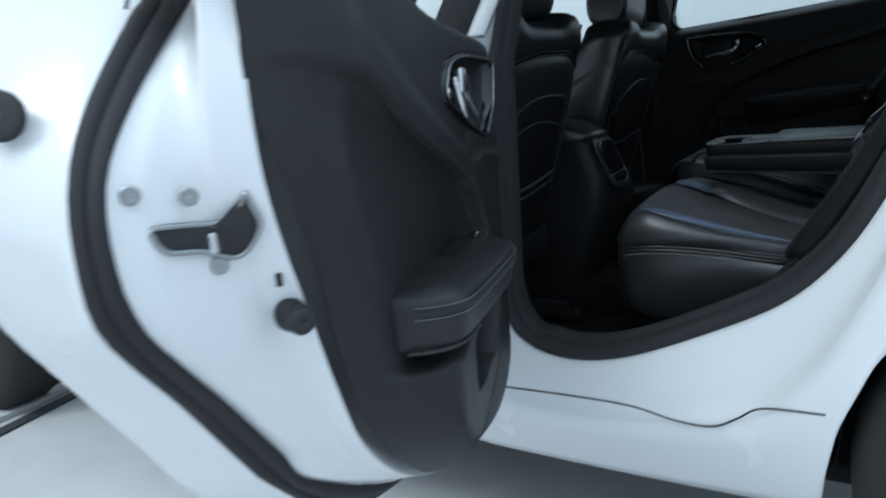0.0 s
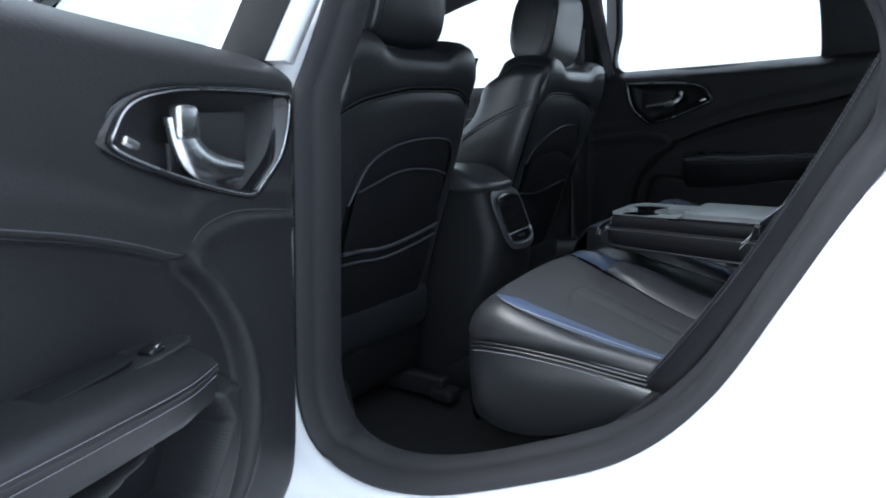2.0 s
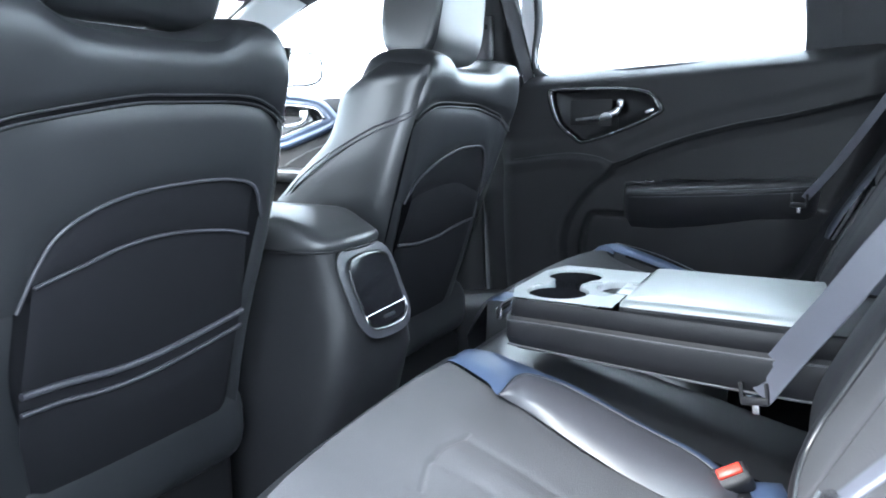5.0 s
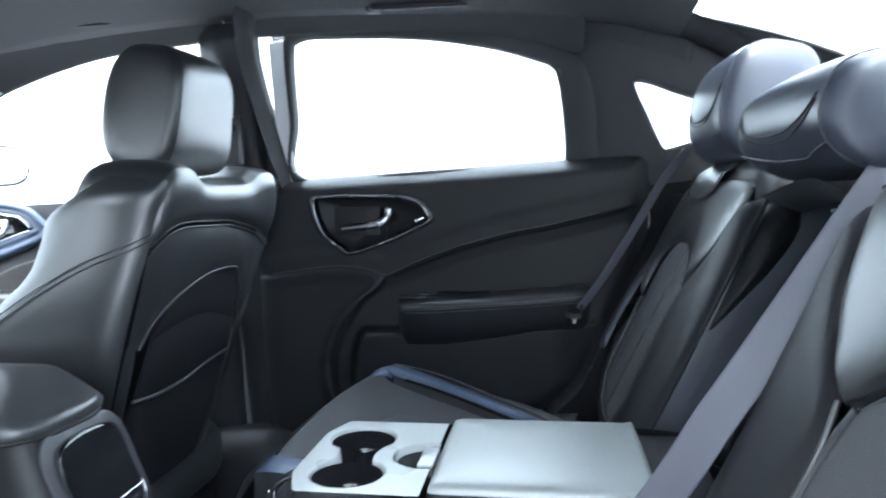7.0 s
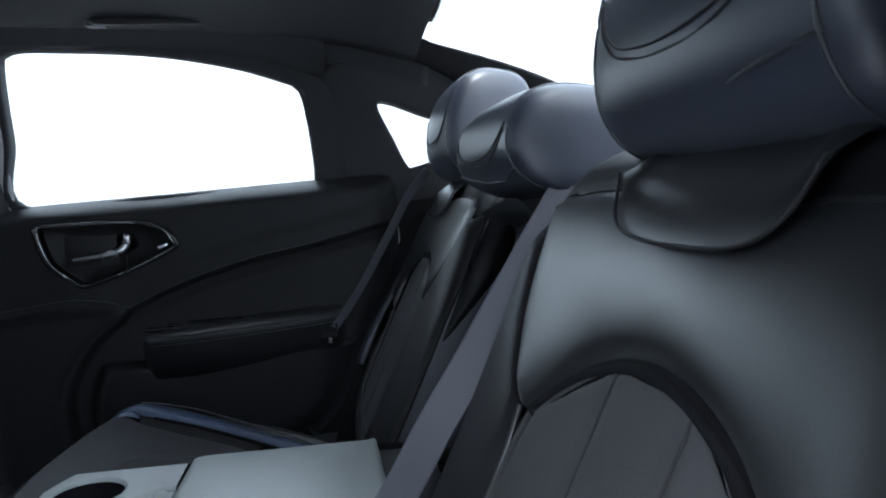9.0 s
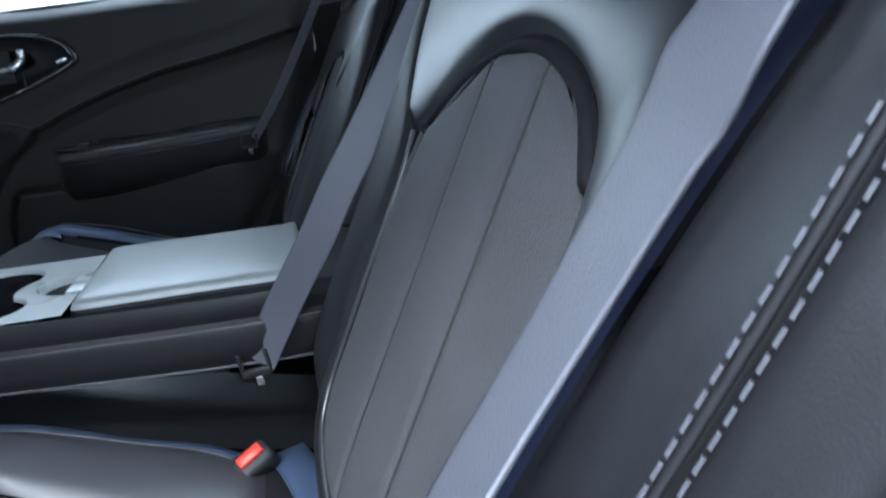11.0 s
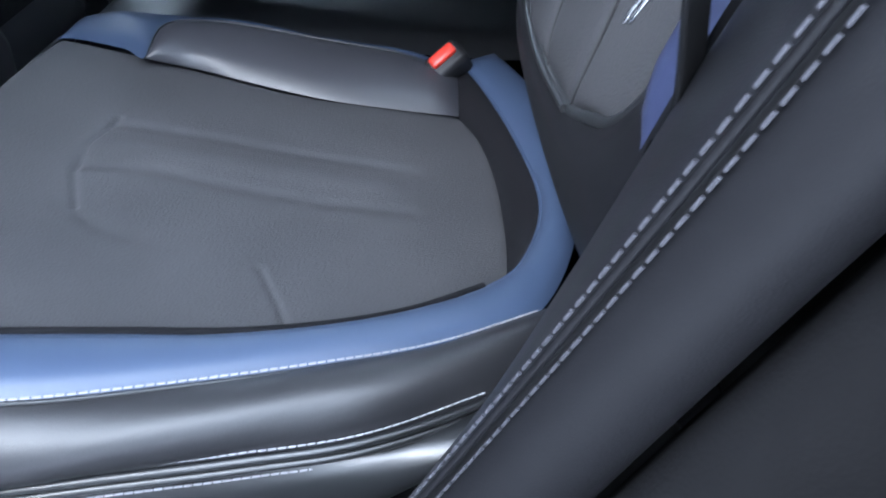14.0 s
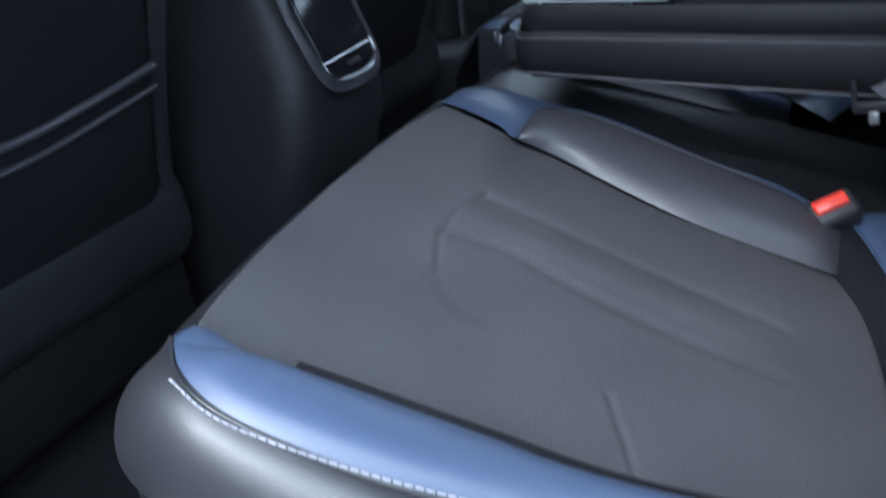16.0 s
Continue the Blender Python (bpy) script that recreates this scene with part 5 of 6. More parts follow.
def headrest(name, w, h, d, at, label, lift=0.0, group="rear headrests", seams=True, posts=False, power=2.7):
    """A rounded cushion on two posts; its face looks towards -x."""
    c = thing(name, label, "headrest", group, at=at)
    rows = []
    for i in range(25):
        t = i / 24
        ay = -w / 2 * math.cos(math.pi * t)
        k = math.sqrt(max(0.0, 1 - abs(2 * t - 1) ** (9 if lift else 6 if seams else 4)))
        ring = []
        for j in range(40):
            a = 2 * math.pi * j / 40
            ca, sa = math.cos(a), math.sin(a)
            r = (abs(ca) ** power + abs(sa) ** power) ** (-1 / power)
            x = d / 2 * r * ca * (0.45 + 0.55 * k)
            z = h / 2 * r * sa * (0.55 + 0.45 * k)
            x += 0.012 * (1 - k) + 0.12 * z * z / h + (0.008 if ca < 0 else 0) * (1 - (2 * t - 1) ** 2) * -1
            z += lift * (1 - (2 * t - 1) ** 2)
            ring.append((x, ay * (1.0 if seams or lift else 1.0 - 0.16 * (z / h + 0.4)), z + h / 2))
        rows.append(ring)
    cut_ = 4 if seams else 0
    bm = grid(rows[cut_:25 - cut_], closed=True)
    if not cut_:
        cap(bm, rows[0])
        cap(bm, rows[-1])
        bmesh.ops.remove_doubles(bm, verts=bm.verts, dist=1e-4)
    # rear pads are black leather, coloured blue for the sky they reflect
    cu = part("pad", bm, DEEPBLUE if seams else LEATHER, c)
    for side in (rows[:5], rows[20:]) if cut_ else ():
        eb = grid(side, closed=True)
        cap(eb, side[0] if side[0] is rows[0] else side[-1])
        bmesh.ops.remove_doubles(eb, verts=eb.verts, dist=1e-4)
        part("end_panel", eb, DEEPBLUE, cu)
    if seams:
        # sewn edges between the broad wrap and the end panels
        for k in (4, 20):
            part("edge_seam", tube([tuple(p) for p in rows[k]][::2], 0.0014, 90, 6, True), GREYLEATHER, cu)
    if seams:
        face = lambda y, z: (min(np.array(rows[int(np.argmin([abs(r[0][1] - y) for r in rows]))]), key=lambda p: abs(p[2] - z) + (10 if p[0] > 0.02 else 0))[0] - 0.0006, y, z)
        for o in (0.0, 0.006):
            part("face_seam", tube([face(q * w, h * g - o) for q, g in ((-0.4, 0.6), (-0.34, 0.46), (-0.25, 0.37), (-0.12, 0.33), (0, 0.32), (0.12, 0.33), (0.25, 0.37), (0.34, 0.46), (0.4, 0.6))], 0.0011, 60, 6), RUBBER, cu)
        part("lower_seam", tube([face(q * w, h * g) for q, g in ((-0.44, 0.2), (-0.3, 0.16), (-0.15, 0.14), (0, 0.135), (0.15, 0.14), (0.3, 0.16), (0.44, 0.2))], 0.0012, 60, 6), GREYLEATHER, cu)
    else:
        # sewn edges of the front headrests
        for q in (-1, 1):
            k = 4 if q < 0 else 20
            part("edge_seam", tube([rows[k][j % 40] for j in range(31, 51, 2)], 0.0012, 60, 6), RUBBER, cu)
    for s in (-1, 1) if posts else ():
        part("post", tube([(0.005, s * w * 0.25, h * 0.2), (0.0, s * w * 0.25, -0.06)], 0.006, 4, 10), CHROME, c)
    return c


headrest("rear_headrest", 0.27, 0.175, 0.13, pose(1.04, -0.43, 1.088, 0, 10), "black leather headrest on the rear seat")
headrest("rear_headrest", 0.27, 0.175, 0.13, pose(1.035, 0.43, 1.1, 0, 10), "black leather headrest on the rear seat")
headrest("rear_headrest", 0.31, 0.108, 0.17, pose(1.04, 0.0, 1.062, 0, 12), "low wide black leather headrest in the middle, tinted blue for reflected sky", 0.008)


# ---- front seats and console ----
def fb(pts, d=0.0):
    """Points of the front seatback's rear face from y, z pairs."""
    return [(0.17 - 0.30 * (1.02 - z) + d, y, z) for y, z in pts]


def front_seat(flip, yc, label):
    c = thing("front_seat", label, "car seat", "front seats")
    g = 0.42 - yc

    def put(name, bm, m, parent=None, label=""):
        for v in bm.verts:
            v.co.y += g
        return part(name, bm, m, parent or c, label, flip)

    o = [(-0.64, 1.085), (-0.65, 1.03), (-0.645, 0.97), (-0.62, 0.82), (-0.59, 0.64), (-0.54, 0.5)]
    i = [(-0.204, 1.085), (-0.203, 1.03), (-0.193, 0.97), (-0.185, 0.86), (-0.2, 0.64), (-0.2, 0.5)]
    seam = fb([(-0.643, 0.968), (-0.6, 0.987), (-0.56, 0.999), (-0.45, 1.017), (-0.39, 1.02), (-0.28, 1.021), (-0.23, 1.01), (-0.195, 0.99)])
    top = fb([(-0.64, 1.06), (-0.62, 1.1), (-0.56, 1.103), (-0.51, 1.083), (-0.42, 1.08), (-0.33, 1.083), (-0.285, 1.103), (-0.225, 1.1), (-0.2, 1.06)], -0.01)
    put("back_yoke", panel(seam, top, 0.014, 70, 11, 0.6, out=(1, 0, 0.3)), LEATHER, None, "black leather upper back")
    put("back_core", panel(fb([(-0.6, 1.05), (-0.59, 0.8), (-0.55, 0.62), (-0.53, 0.5)], -0.006), fb([(-0.2, 1.05), (-0.2, 0.8), (-0.21, 0.62), (-0.22, 0.5)], -0.006), 0.0, 20, 5, out=(1, 0, 0)), POCKETCLOTH)
    put("yoke_seam", tube(flatten(seam, (0.003, 0, 0)), 0.0016, 70, 6, bm=tube(flatten(seam, (0.002, 0, -0.008)), 0.0016, 70, 6)), LEATHER)
    arch = fb([(-0.56, 0.8), (-0.545, 0.84), (-0.525, 0.874), (-0.49, 0.896), (-0.44, 0.911), (-0.37, 0.918), (-0.29, 0.917), (-0.24, 0.903), (-0.215, 0.86)], 0.006)
    if flip:
        arch = fb([(-0.56, 0.8), (-0.552, 0.85), (-0.54, 0.89), (-0.52, 0.918), (-0.493, 0.93), (-0.44, 0.932), (-0.383, 0.928), (-0.307, 0.907), (-0.243, 0.873), (-0.215, 0.833)], 0.006)
    low0 = fb([(-0.645, 0.955), (-0.6, 0.975), (-0.56, 0.988), (-0.45, 1.006), (-0.39, 1.01), (-0.28, 1.01), (-0.23, 1.0), (-0.196, 0.975)])
    put("back_panel", panel(low0, [(0.085, -0.62, 0.8)] + arch + [(0.12, -0.192, 0.84)], 0.008, 70, 9, 0.6, out=(1, 0, 0)), LEATHER, None, "black leather back panel")
    put("side_strip", panel([(0.085, -0.625, 0.8), (0.06, -0.6, 0.68), (0.03, -0.55, 0.52)], fb([(-0.56, 0.8), (-0.555, 0.7), (-0.5, 0.55)], 0.004), 0.006, 20, 6, out=(1, 0, 0)), LEATHER)
    put("side_strip", panel(fb([(-0.215, 0.86), (-0.222, 0.7), (-0.21, 0.55)], 0.004), [(0.12, -0.188, 0.84), (0.07, -0.195, 0.68), (0.03, -0.19, 0.52)], 0.006, 20, 6, out=(1, 0, 0)), LEATHER)
    pk = fb([(-0.55, 0.704), (-0.5, 0.703), (-0.44, 0.697), (-0.38, 0.698), (-0.3, 0.709), (-0.225, 0.722)], 0.012)
    if flip:
        pk = fb([(-0.55, 0.764), (-0.5, 0.761), (-0.44, 0.754), (-0.388, 0.745), (-0.303, 0.742), (-0.225, 0.75)], 0.012)
    l2 = fb([(-0.545, 0.825), (-0.49, 0.84), (-0.435, 0.854), (-0.37, 0.858), (-0.29, 0.85), (-0.24, 0.838)], 0.01)
    put("pocket_back", panel(arch[1:-1], l2, 0.004, 50, 6, out=(1, 0, 0)), POCKETCLOTH)
    put("map_pocket", panel(l2, pk, 0.006, 50, 8, out=(1, 0, 0)), POCKETCLOTH, None, "dark map pocket")
    put("arch_piping", tube(flatten(arch, (0.004, 0, 0)), 0.0022, 60, 6, bm=None if flip else tube(flatten(l2, (0.003, 0, 0)), 0.0022, 50, 6)), GREYLEATHER)
    put("pocket_hem", tube(flatten(pk, (0.002, 0, 0)), 0.003 if flip else 0.0045, 50, 8, bm=None if flip else tube(flatten(pk, (-0.002, 0, -0.022)), 0.003, 50, 6)), GREYLEATHER, None, "grey elastic hem")
    put("back_lower", panel(flatten(pk, (-0.004, 0, -0.006)), fb([(-0.53, 0.52), (-0.45, 0.5), (-0.38, 0.5), (-0.3, 0.5), (-0.25, 0.5), (-0.21, 0.52)]), 0.012, 40, 8, out=(1, 0, 0)), POCKETCLOTH)
    # side bolsters towards the front
    for e, s in ((o, -1), (i, 1)):
        rear = fb([(y, z) for y, z in spline([(y, z, 0) for y, z in e], 14)[:, :2]])
        deep = lambda z: np.interp(z, [0.5, 0.64, 0.8, 0.887, 0.96, 1.035, 1.07, 1.09], [0.31, 0.31, 0.285, 0.22, 0.165, 0.17, 0.14, 0.07])
        fr = [(x - deep(z), y + s * 0.012, z + 0.01 * (z > 1.07)) for x, y, z in rear]
        put("side_bolster", panel(rear, fr, 0.022, 50, 15, 0.5, out=(0, s, 0.2)), LEATHER, None, "black leather side bolster")
        # double seam that runs on from the yoke, forwards and down
        for dz in (0.0, -0.009):
            put("side_seam", tube([(x, np.interp(z, [a[1] for a in e][::-1], [a[0] for a in e][::-1]) + s * q, z + dz) for x, z, q in ((0.163, 1.008, 0.004), (0.14, 0.995, 0.019), (0.08, 0.972, 0.029), (0.0, 0.93, 0.034), (-0.07, 0.885, 0.03), (-0.12, 0.845, 0.02))], 0.0015, 50, 6), GREYLEATHER)
    put("back_front", panel([(x - 0.17, y, z) for x, y, z in fb(o[1:])], [(x - 0.17, y, z) for x, y, z in fb(i[1:])], 0.03, 30, 9, out=(-1, 0, 0)), LEATHER)
    put("back_top", panel(top, [(x - 0.13, y, z + 0.005) for x, y, z in top], 0.012, 60, 9, out=(0, 0, 1)), LEATHER)
    # base and rails
    put("cushion", box((0.5, 0.5, 0.14), (-0.2, -0.41, 0.53), 0.05, 4), LEATHER)
    put("seat_base", box((0.46, 0.44, 0.12), (-0.2, -0.41, 0.42), 0.02), DARKTRIM)
    for y in (-0.6, -0.24):
        put("seat_rail", box((0.5, 0.035, 0.05), (-0.12, y, 0.34), 0.008), PLASTIC)
    put("rail_cover", box((0.06, 0.05, 0.03), (0.13, -0.24, 0.325), 0.01), PLASTIC)
    return c


front_seat(False, 0.42, "black leather driver seat seen from behind with map pocket")
front_seat(True, 0.39, "black leather front passenger seat with map pocket")
headrest("front_headrest", 0.245, 0.21, 0.135, pose(0.085, -0.40, 1.1, 0, 8), "black leather headrest on the front seat", group="front headrests", seams=False, posts=False, power=2.9)
headrest("front_headrest", 0.24, 0.212, 0.135, pose(0.075, 0.38, 1.1, 0, 8), "black leather headrest on the front seat", group="front headrests", seams=False, posts=False, power=2.9)

con = thing("centre_console", "dark centre console with padded lid and rear panel", "console")
CR = lambda y, z, d=0.0: (0.153 + 0.45 * (0.763 - z) + d, y, z)
rows = []
for z, w in ((0.79, 0.082), (0.74, 0.09), (0.68, 0.1), (0.6, 0.115), (0.5, 0.125), (0.38, 0.13), (0.28, 0.135)):
    x = CR(0, z)[0] if z > 0.64 else CR(0, 0.64)[0] - (0.64 - z) * 0.35
    rows.append([(-0.75, -w - 0.01, z), (-0.2, -w - 0.01, z), (x - 0.12, -w, z), (x - 0.04, -w + 0.003, z), (x - 0.012, -w + 0.015, z), (x, -w + 0.04, z), (x + 0.003, 0, z), (x, w - 0.04, z), (x - 0.012, w - 0.015, z), (x - 0.04, w - 0.003, z), (x - 0.12, w, z), (-0.2, w + 0.01, z), (-0.75, w + 0.01, z)])
part("console_body", grid([spline(r, 70) for r in rows]), PLASTIC, con)
LIDPLAN = [(-0.28, -0.09), (-0.1, -0.097), (0.05, -0.096), (0.115, -0.085), (0.14, -0.06), (0.147, 0.0), (0.14, 0.06), (0.115, 0.085), (0.05, 0.096), (-0.1, 0.097), (-0.28, 0.09)]


def console_lid(k, f):
    """One ring of the lid: k of its plan, f of its height, which falls off to the rear."""
    ring = spline([(-0.05 + (x + 0.05) * k, y * k, 0) for x, y in LIDPLAN], 72, True)
    return [(x, y, 0.784 + f * (0.054 - 0.03 * step(x - 0.09, 0.09))) for x, y, _ in ring]


lid_rows = [console_lid(k, f) for k, f in ((0.96, -0.05), (1.0, 0.02), (1.015, 0.15), (1.02, 0.4), (1.005, 0.65), (0.97, 0.83), (0.91, 0.94), (0.8, 0.99), (0.5, 1.04), (0.25, 1.06), (0.02, 1.07))]
part("lid", grid(lid_rows, closed=True), LIDLEATHER, con, "padded black leather lid")
part("lid_joint", tube(console_lid(1.012, -0.03)[::3], 0.0022, 120, 6, True), RUBBER, con, "dark joint below the lid")
# lighter plate added over the body: window light on its rear face
bz_ = part("lit_rear_face", plate([(-0.064, 0.779), (0.066, 0.779), (0.078, 0.70), (0.07, 0.662), (0.036, 0.643), (-0.036, 0.643), (-0.07, 0.658), (-0.08, 0.70)], 0.002, "x", 0.0, 0.0008, 60), GREYLEATHER, con, "grey plate standing in for light on the console's rear face")
for v in bz_.data.vertices:
    v.co.x += CR(0, v.co.z)[0] + 0.002
scr = part("rear_panel", plate([(-0.05, 0.765), (0.054, 0.765), (0.06, 0.70), (0.055, 0.672), (0.03, 0.66), (-0.03, 0.66), (-0.055, 0.668), (-0.062, 0.70)], 0.004, "x", 0.0, 0.004, 48), GLOSS, con, "gloss black vent and socket panel")
for v in scr.data.vertices:
    v.co.x += CR(0, v.co.z)[0] + 0.005
part("panel_rim", tube([CR(y, z, 0.0075) for y, z in ((-0.062, 0.69), (-0.062, 0.705), (-0.05, 0.767), (0.054, 0.767), (0.06, 0.72), (0.061, 0.69))], 0.0013, 60, 6), RUBBER, scr)
part("panel_frame", tube([CR(y, z, 0.0085) for y, z in ((0.061, 0.69), (0.057, 0.672), (0.03, 0.658), (-0.03, 0.658), (-0.057, 0.666), (-0.062, 0.685))], 0.0014, 60, 6), CHROME, scr, "thin chrome frame")
part("panel_bar", tube([CR(y, z, 0.009) for y, z in ((-0.06, 0.682), (0, 0.684), (0.058, 0.686))], 0.0013, 20, 6), CHROME, scr, "thin chrome bar")
part("panel_socket", box((0.004, 0.034, 0.007), CR(0, 0.672, 0.008), 0.002), PLASTIC, scr)


# ---- armrest, belts and small fittings ----
ar = thing("folding_armrest", "lowered black leather armrest with pale cup holder tray", "armrest")


def rim(k, z, x0=0.452, x1=0.9, w=0.115):
    p = [(x0 + 0.0, -w * 0.6), (x0 + 0.012, -w * 0.93), (x0 + 0.05, -w), (x1, -w), (x1, w), (x0 + 0.05, w), (x0 + 0.012, w * 0.93), (x0, w * 0.6), (x0 - 0.004, 0.0)]
    c = np.array([0.66, 0.0])
    return [(*(c + (np.array(q) - c) * np.array([1 - (1 - k) * 0.5, k])), z(q[0]) if callable(z) else z) for q in p]


lowz = lambda x: 0.715 if x < 0.46 else (0.695 if x < 0.48 else (0.688 if x < 0.6 else 0.678))
rows = [spline(rim(k, z), 90, True) for k, z in ((0.86, lambda x: lowz(x) - 0.003), (0.94, lambda x: lowz(x) - 0.001), (0.995, lambda x: lowz(x) + 0.005), (1.025, lambda x: lowz(x) + 0.014), (1.035, lambda x: lowz(x) * 0.55 + 0.326), (1.03, 0.72), (1.015, 0.727), (0.985, 0.732))]
body = part("armrest_body", grid(rows, closed=True), MATTELEATHER, ar)
part("underside", plate([(p[0], p[1]) for p in rim(0.9, 0.7)], 0.004, "z", 0.684, 0.001, 60), LEATHER, ar)
part("lower_piping", tube([p for p in rim(0.985, lambda x: lowz(x) + 0.002)], 0.0016, 120, 6, True), GREYLEATHER, body)
part("upper_piping", tube([p for p in rim(1.02, 0.726)], 0.0013, 120, 6, True), GREYLEATHER, body)
rows = [spline(rim(k, z, 0.455), 90, True) for k, z in ((0.975, 0.73), (1.0, 0.736), (0.995, 0.75), (0.975, 0.756))]
part("armrest_upper", grid(rows, closed=True), MATTELEATHER, ar)


# tray with two round cup wells that run together
def tray():
    def depth(x, y):
        a = math.hypot(x - 0.503, y - 0.05) - 0.0395
        b = math.hypot(x - 0.513, y + 0.06) - 0.0395
        c = max(abs(x - 0.508) - 0.02 - 9 * (y + 0.004) ** 2, abs(y + 0.004) - 0.04)
        d = math.hypot(x - 0.594, y) - 0.04
        return min(a, b, c), d
    bm = bmesh.new()
    xs, ys = np.linspace(0.452, 0.6015, 110), np.linspace(-0.114, 0.114, 150)
    vs = {}
    for i, x in enumerate(xs):
        for j, y in enumerate(ys):
            if x < 0.47 and abs(y) > 0.114 - 0.9 * (0.47 - x) ** 1.3 * 10:
                continue
            a, b = depth(x, y)
            z = 0.7585 - 0.045 * step(-a, 0.004) - 0.012 * step(-b, 0.004)
            vs[i, j] = bm.verts.new((x, y, z))
    for i, j in vs:
        k = [(i, j), (i + 1, j), (i + 1, j + 1), (i, j + 1)]
        if all(q in vs for q in k):
            bm.faces.new([vs[q] for q in k])
    return bm


tr = part("cup_tray", tray(), TRAY, ar, "pale satin cup holder tray")
for x, y, r in ((0.503, 0.05, 0.038), (0.513, -0.06, 0.038)):
    part("cup_well", turned([(r + 0.001, -0.004), (r, -0.02), (r - 0.003, -0.042), (0.001, -0.043)], 40, pose(x, y, 0.7585)), GLOSS, tr, "dark cup well")
part("well_bridge", box((0.036, 0.06, 0.002), (0.508, -0.004, 0.7145), 0.0), GLOSS, tr)
part("thumb_recess", plate([(0.594 + 0.0385 * math.cos(a), 0.0385 * math.sin(a)) for a in np.linspace(radians(100), radians(260), 24)], 0.002, "z", 0.7475, 0.0004), POCKETCLOTH, tr, "dark thumb recess")
part("lid_tab", box((0.019, 0.062, 0.005), (0.593, 0.004, 0.7545), 0.002), TRAY, tr)


def lid_ring(k, z):
    return spline([(0.723 + (x - 0.723) * (1 - (1 - k) * 0.83), y * k, z) for x, y in ((0.608, -0.09), (0.611, -0.108), (0.625, -0.113), (0.73, -0.113), (0.825, -0.113), (0.838, -0.1), (0.838, 0.1), (0.825, 0.113), (0.73, 0.113), (0.625, 0.113), (0.611, 0.108), (0.608, 0.09))], 96, True)


ld = part("lid", grid([lid_ring(k, z) for k, z in ((0.97, 0.728), (1.0, 0.735), (1.0, 0.752), (0.992, 0.76))], closed=True), MATTELEATHER, ar, "padded leather lid")
# separate pale top over the dark lid sides carries the painted sky sheen
lid_rows = [lid_ring(k, z) for k, z in ((0.993, 0.7605), (0.98, 0.765), (0.955, 0.768), (0.9, 0.7695), (0.75, 0.771), (0.5, 0.772), (0.3, 0.7725))]
lid_bm = grid(lid_rows, closed=True)
cap(lid_bm, lid_rows[-1])
bmesh.ops.remove_doubles(lid_bm, verts=lid_bm.verts, dist=1e-6)
part("lid_top", lid_bm, LIDTOP, ld, "smooth leather lid top, its pale grey standing in for sky sheen")
part("lid_stitching", stitches([(0.628, -0.1125, 0.7605), (0.75, -0.1125, 0.7605), (0.82, -0.1125, 0.7605)], 0.005, 0.0036, 0.0005), THREAD, ld)
part("lid_seam", tube([(0.612, -0.1, 0.758), (0.625, -0.1132, 0.758), (0.75, -0.1135, 0.758), (0.825, -0.1135, 0.758)], 0.001, 40, 5), RUBBER, ld)
part("hinge_flap", box((0.075, 0.215, 0.012), (0.868, 0.0, 0.748), 0.004, 3), MATTELEATHER, ar, "black leather hinge flap")
part("pull_strap", ribbon([(0.456, 0.0, 0.725), (0.43, 0.005, 0.728), (0.405, 0.012, 0.712), (0.4, 0.014, 0.695)], (0, 1, 0), 0.03, 0.004, 16), LEATHER, ar)
part("strap_end", box((0.012, 0.034, 0.02), (0.4, 0.016, 0.698), 0.004), CHROME, ar, "bright metal strap end")


def belt(label, pts, across, width=0.046, group="rear seat belts"):
    b = thing("seat_belt", label, "seat belt", group)
    part("webbing", ribbon(pts, across, width, 0.0016, 60), WEB, b, "grey woven webbing")
    return b


def tongue(parent, m):
    """A moulded tongue: a black bar with a steel plate below."""
    bm = bmesh.new()
    box((0.042, 0.009, 0.013), (0.0, 0.0, -0.004), 0.0035, 3, bm=bm)
    box((0.006, 0.006, 0.026), (-0.0185, 0.0, 0.012), 0.002, 2, bm=bm)
    box((0.006, 0.006, 0.026), (0.0185, 0.0, 0.012), 0.002, 2, bm=bm)
    for v in bm.verts:
        v.co = m @ v.co
    t = part("tongue_handle", bm, PLASTIC, parent, "black plastic tongue")
    bm = bmesh.new()
    box((0.01, 0.002, 0.016), (0, 0, -0.016), 0.0008, 2, bm=bm)
    for v in bm.verts:
        v.co = m @ v.co
    part("tongue_plate", bm, CHROME, t, "bright steel plate")


